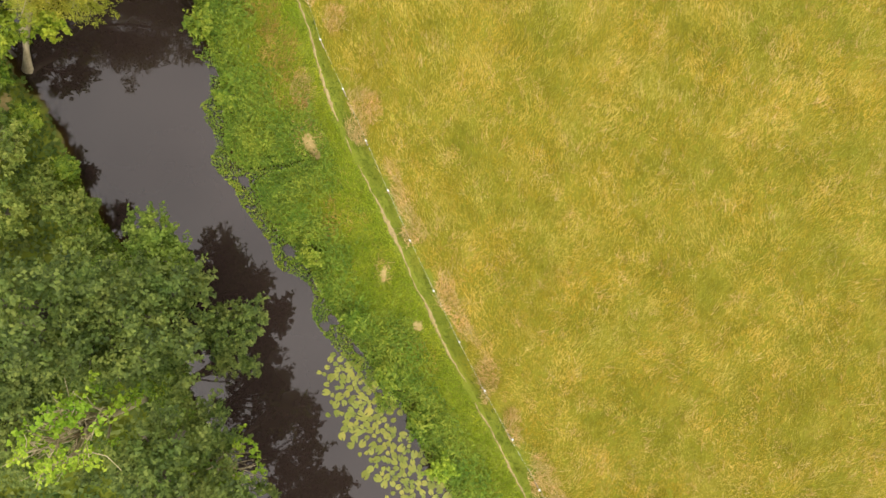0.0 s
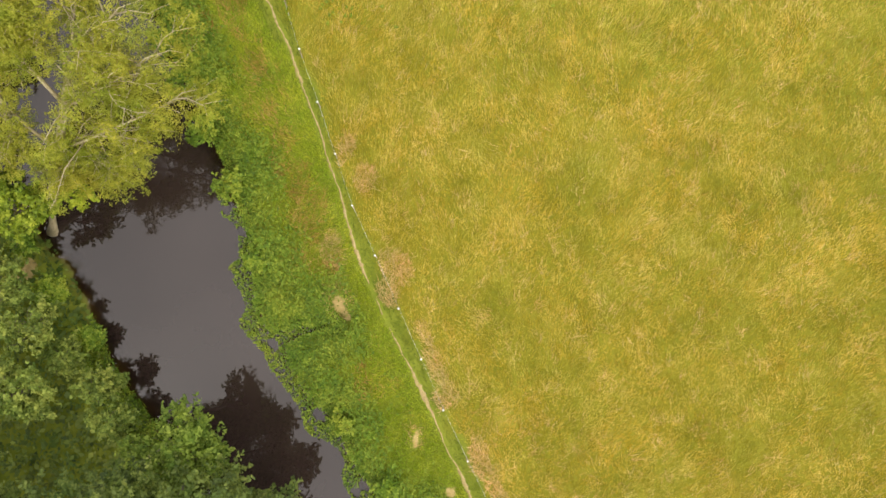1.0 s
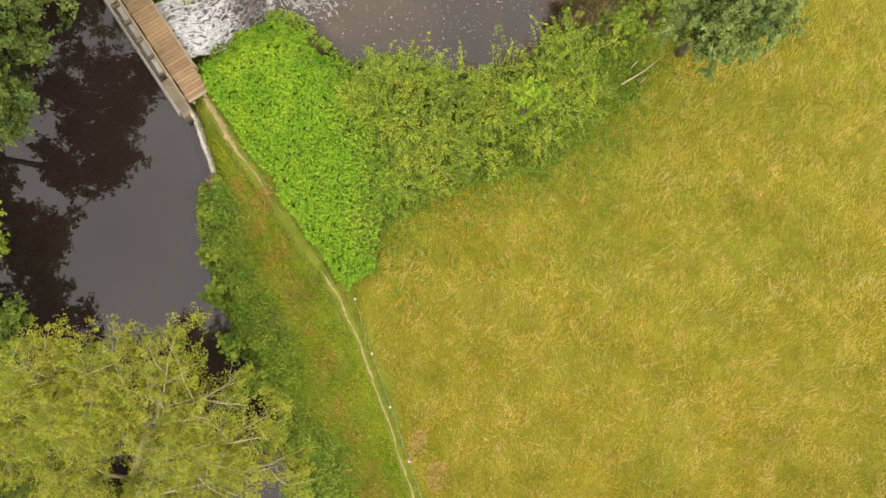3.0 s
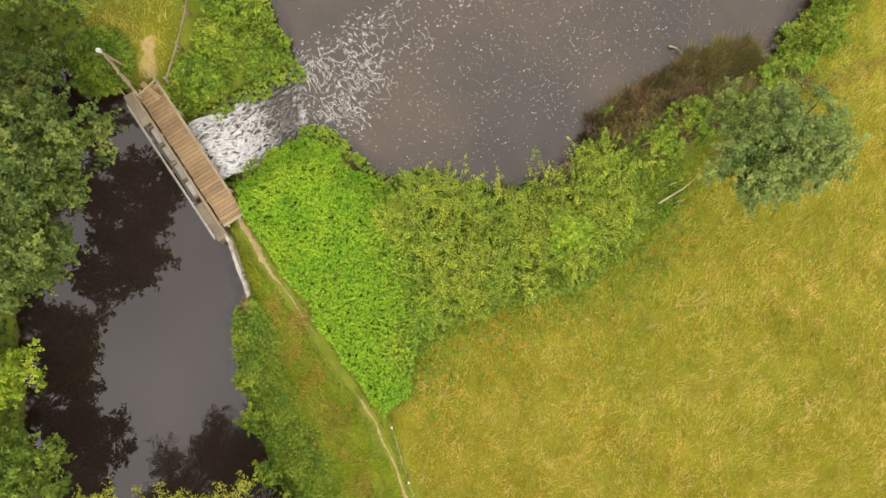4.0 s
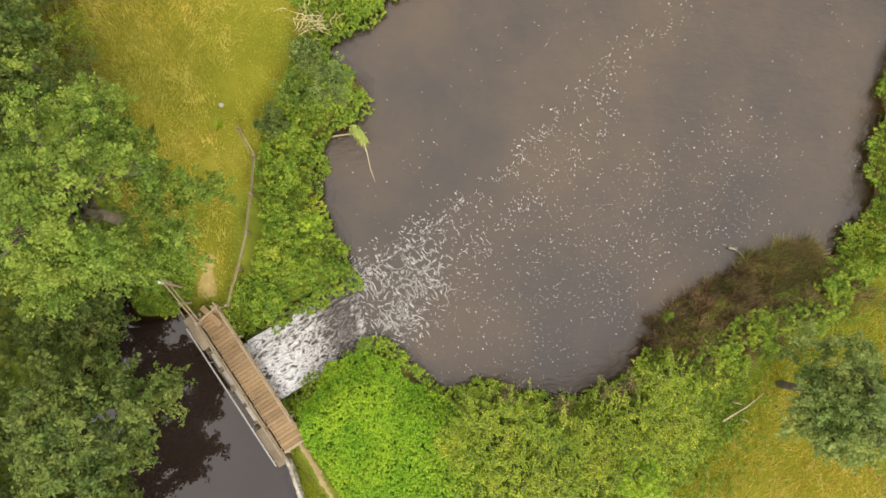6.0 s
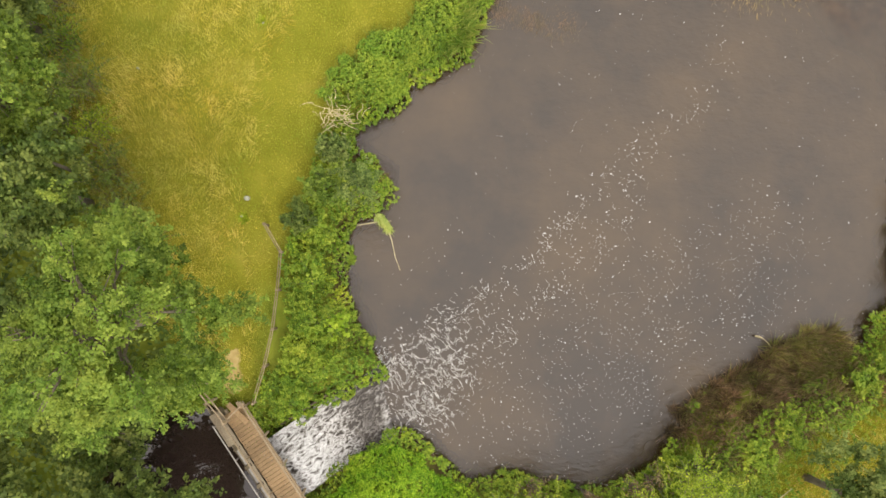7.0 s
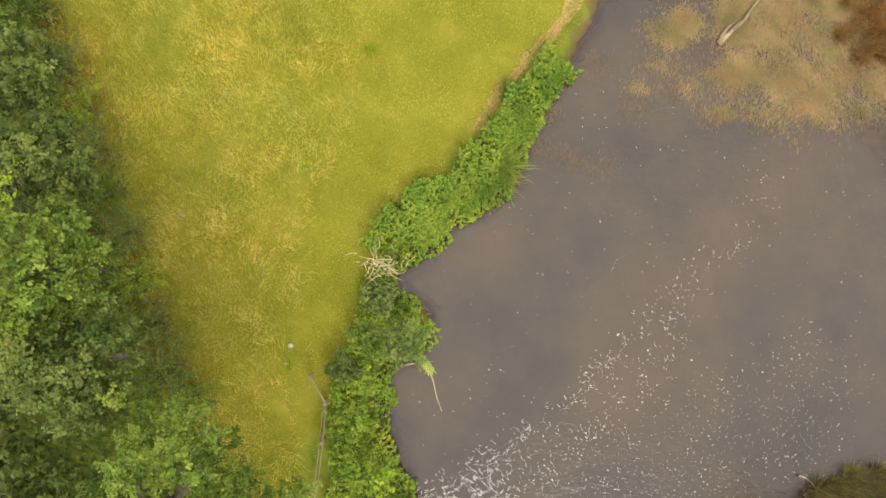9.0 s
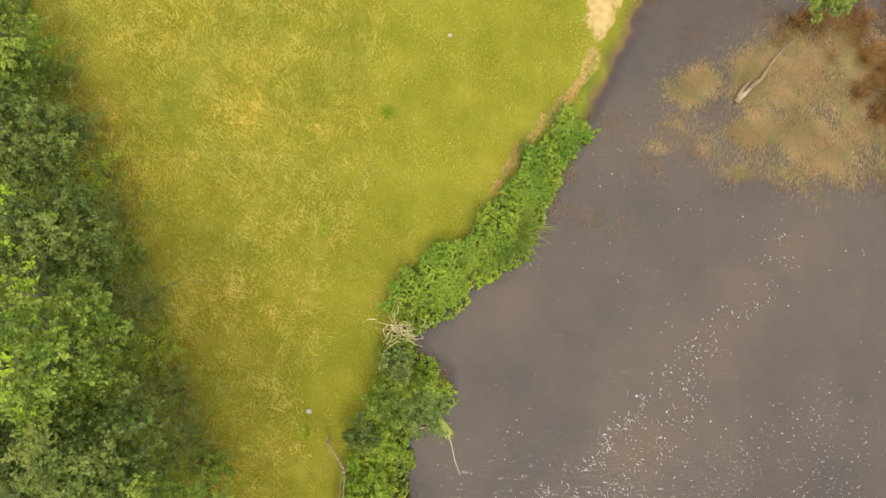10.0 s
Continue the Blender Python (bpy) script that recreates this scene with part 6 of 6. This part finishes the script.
# ---- fences ----
wire_fence = tagged(holder("wire_fence", (-1.9, 6.9, 0)), "thin electric fence with slim white-capped posts", "fence")
span_pts = []
acc = 0.0
for (ax, ay), (bx, by) in zip(FENCE[::-1][:-1], FENCE[::-1][1:]):
    d = math.hypot(bx - ax, by - ay)
    while acc <= d:
        span_pts.append((ax + (bx - ax) * acc / d, ay + (by - ay) * acc / d))
        acc += 2.55
    acc -= d
for i, (x, y) in enumerate(span_pts):
    h = 1.15 + random.uniform(-0.12, 0.08)
    lx, ly = random.uniform(-0.05, 0.05), random.uniform(-0.05, 0.05)
    bm = bmesh.new()
    beam(bm, (x + 1.9, y - 6.9, -0.3), (x + 1.9 + lx, y - 6.9 + ly, h), 0.045, 0.045, 0.008)
    post = part("post", bm, M_TIMBER, wire_fence)
    bm = bmesh.new()
    box(bm, (0.08, 0.08, 0.08), pose(x + 1.9 + lx, y - 6.9 + ly, h + 0.05, 8, 5, 20), 0.015)
    part("post_cap", bm, M_WHITE, post, "white plastic insulator cap")
for z in (1.0,):
    lv, lf = [], []
    tube(lv, lf, [(x + 1.9, y - 6.9, z) for i, (x, y) in enumerate(span_pts)], [0.004] * len(span_pts), 4)
    mesh_object("wire", lv, lf, M_WHITE, wire_fence)

rail_fence = tagged(holder("rail_fence", (-17.4, 38.0, 0)), "weathered brown post-and-rail fence beside the meadow path", "fence")
rf = [(-17.55, 42.5), (-16.75, 41.25), (-16.82, 39.5), (-16.95, 37.7), (-17.25, 36.0), (-17.65, 34.35)]
M_RAIL = rough_stuff("brown_weathered_rail", (0.20, 0.15, 0.08), (0.33, 0.26, 0.15), 1.8, 0.9, 0.006, 12)
for (x, y) in rf:
    bm = bmesh.new()
    beam(bm, (x + 17.4, y - 38, -0.3), (x + 17.4, y - 38, 1.15), 0.11, 0.11, 0.012)
    part("post", bm, M_RAIL, rail_fence)
for (ax, ay), (bx, by) in zip(rf[:-1], rf[1:]):
    for z, out in ((0.5, -0.13), (1.05, 0.06)):
        bm = bmesh.new()
        beam(bm, (ax + 17.4 + out, ay - 38, z + random.uniform(-0.03, 0.03)), (bx + 17.4 + out, by - 38, z + random.uniform(-0.03, 0.03)), 0.035, 0.09, 0.008)
        part("rail", bm, M_RAIL, rail_fence)

M_PALESTONE = rough_stuff("bleached_stone", (0.30, 0.31, 0.21), (0.46, 0.46, 0.34), 4.0, 0.9, 0.01)
# ---- driftwood, dead wood and small marks ----
M_DEADWOOD = rough_stuff("dead_wood", (0.19, 0.14, 0.08), (0.38, 0.30, 0.17), 2.0, 0.9, 0.01)
def branch(name, place, paths, material, label, category="log"):
    root = holder(name, place)
    for pts, r in paths:
        lv, lf = [], []
        tube(lv, lf, pts, [r * (1 - 0.7 * i / (len(pts) - 1)) for i in range(len(pts))], 7)
        mesh_object("branch" if r < 0.1 else "log", lv, lf, material, root, True)
    return tagged(root, label, category)


branch("driftwood_log", (2.6, 60.2, POOL_Z), [([(-0.1, -0.15, 0.05), (0.5, 0.45, 0.12), (1.05, 1.05, 0.06)], 0.17), ([(0.3, 0.2, 0.1), (1.2, 1.1, 0.12), (1.7, 1.9, 0.14), (2.3, 2.7, 0.2), (3.3, 3.5, 0.5)], 0.09), ([(-0.05, 0.1, 0.08), (0.4, 0.75, 0.14), (0.75, 1.0, 0.1)], 0.1)], M_DEADWOOD, "pale bleached driftwood trunk stranded on the silt")
branch("sunken_branch", (-12.0, 42.9, POOL_Z), [([(-0.7, 0.5, 0.15), (-0.1, 0.1, 0.1), (0.25, -0.8, 0.03), (0.45, -1.6, 0.02), (0.72, -2.25, 0.0)], 0.05), ([(-1.6, -0.1, 0.1), (-0.6, 0.1, 0.06), (0.2, 0.2, 0.03)], 0.05)], M_PALEBARK, "pale half-sunken branch reaching into the pool")
M_PALELEAF = leafy("pale_leaves", (0.26, 0.33, 0.06), (0.42, 0.48, 0.11), (0.58, 0.62, 0.2))
def flop(name, line, material, label, n, length, width, heading, z):
    """Leaves that hang from a line and trail on the water one way."""
    pts = np.array(line)
    k = rng.integers(0, len(pts) - 1, n)
    f = rng.random((n, 1))
    c = pts[k] * (1 - f) + pts[k + 1] * f + rng.normal(scale=0.09, size=(n, 2))
    root = np.column_stack([c, z + rng.uniform(0.05, 0.3, n)])
    a = heading + rng.normal(scale=0.35, size=n)
    ln = rng.uniform(0.4, 1.1, n) * length
    tip = root + np.column_stack([np.cos(a) * ln, np.sin(a) * ln, -rng.uniform(0.02, 0.2, n)])
    return stuff(name, blades(root, tip, rng.uniform(0.6, 1.4, n) * width), material, label, "reeds", np.clip(rng.normal(0.5, 0.2, n), 0, 1))


flop("bleached_sedge_tuft", [(-12.55, 43.35), (-12.3, 43.2), (-12.05, 42.9), (-11.95, 42.75)], M_PALELEAF, "yellow sedge tuft hanging into the water", 330, 0.42, 0.05, -1.15, POOL_Z)
flop("pale_water_plants", [(-11.0, 50.75), (-10.7, 50.75), (-10.4, 50.9), (-10.2, 51.1)], M_PALELEAF, "pale lime leaves trailing on the water", 340, 0.6, 0.06, -1.5, POOL_Z)
twigs = []
for k in range(64):
    a, b0 = random.uniform(0, 6.28), Vector((random.gauss(0, 0.45), random.gauss(0, 0.28), random.uniform(0.05, 0.35)))
    ln, bend = random.uniform(0.35, 0.95), random.uniform(-1.6, 1.6)
    pts, q = [b0], b0.copy()
    for i in range(5):
        a += bend / 5
        q = q + Vector((math.cos(a), math.sin(a) * 0.75, random.uniform(-0.12, 0.12))) * ln / 5
        pts.append(q.copy())
    twigs.append((pts, random.uniform(0.011, 0.024)))
M_PALETWIG = rough_stuff("bleached_twigs", (0.44, 0.36, 0.18), (0.62, 0.53, 0.30), 3.0, 0.9, 0.004)
branch("dead_bush", (-14.4, 47.65, 0.75), twigs, M_PALETWIG, "bare bleached tangle of dead branches", "bush")
branch("fallen_pole", (6.6, 30.2, 0.3), [([(-0.9, -0.6, 0.1), (0.2, 0.1, 0.2), (1.0, 0.8, 0.3)], 0.05), ([(0.0, -0.5, -0.3), (0.02, -0.48, 0.9)], 0.05), ([(-0.4, 0.3, -0.3), (-0.38, 0.32, 0.9)], 0.05)], M_PALEBARK, "old pale fence poles under the tree", "pole")
branch("reed_log", (7.1, 37.9, POOL_Z), [([(-0.3, 0.1, 0.12), (0.0, 0.02, 0.16), (0.3, -0.2, 0.2), (0.5, -0.5, 0.25)], 0.06)], M_PALEBARK, "pale stick lodged in the reeds")
for mx, my, r in [(-18.6, 43.75, 0.14), (-18.8, 42.9, 0.08), (-18.25, 52.2, 0.06), (-12.6, 62.2, 0.11), (-24.0, 49.7, 0.08)]:
    bm = bmesh.new()
    bmesh.ops.create_icosphere(bm, subdivisions=2, radius=r)
    for vert in bm.verts:
        vert.co = Vector((vert.co.x * 1.1, vert.co.y * 0.9, vert.co.z * 0.75)) * (1 + 0.12 * noise.noise(vert.co * 6 + Vector((mx, my, 0))))
    ob = new("stone", bpy.data.meshes.new("stone"))
    bm.to_mesh(ob.data)
    bm.free()
    ob.data.materials.append(M_PALESTONE)
    ob.location = (mx, my, float(relief(np.array([mx]), np.array([my]))[0][0]) + r * 0.35)
    tagged(ob, "small pale stone lying in the meadow grass", "stone", "stones in the meadow")
sedge("grass_clumps", [(-18.3, 52.3, 0.0, 0.2), (-15.5, 58.2, 0.0, 0.25), (-18.7, 42.8, 0.0, 0.2)], M_GRASS, "dark green grass clumps in the meadow", 90, 0.35, 0.03, 0.9)
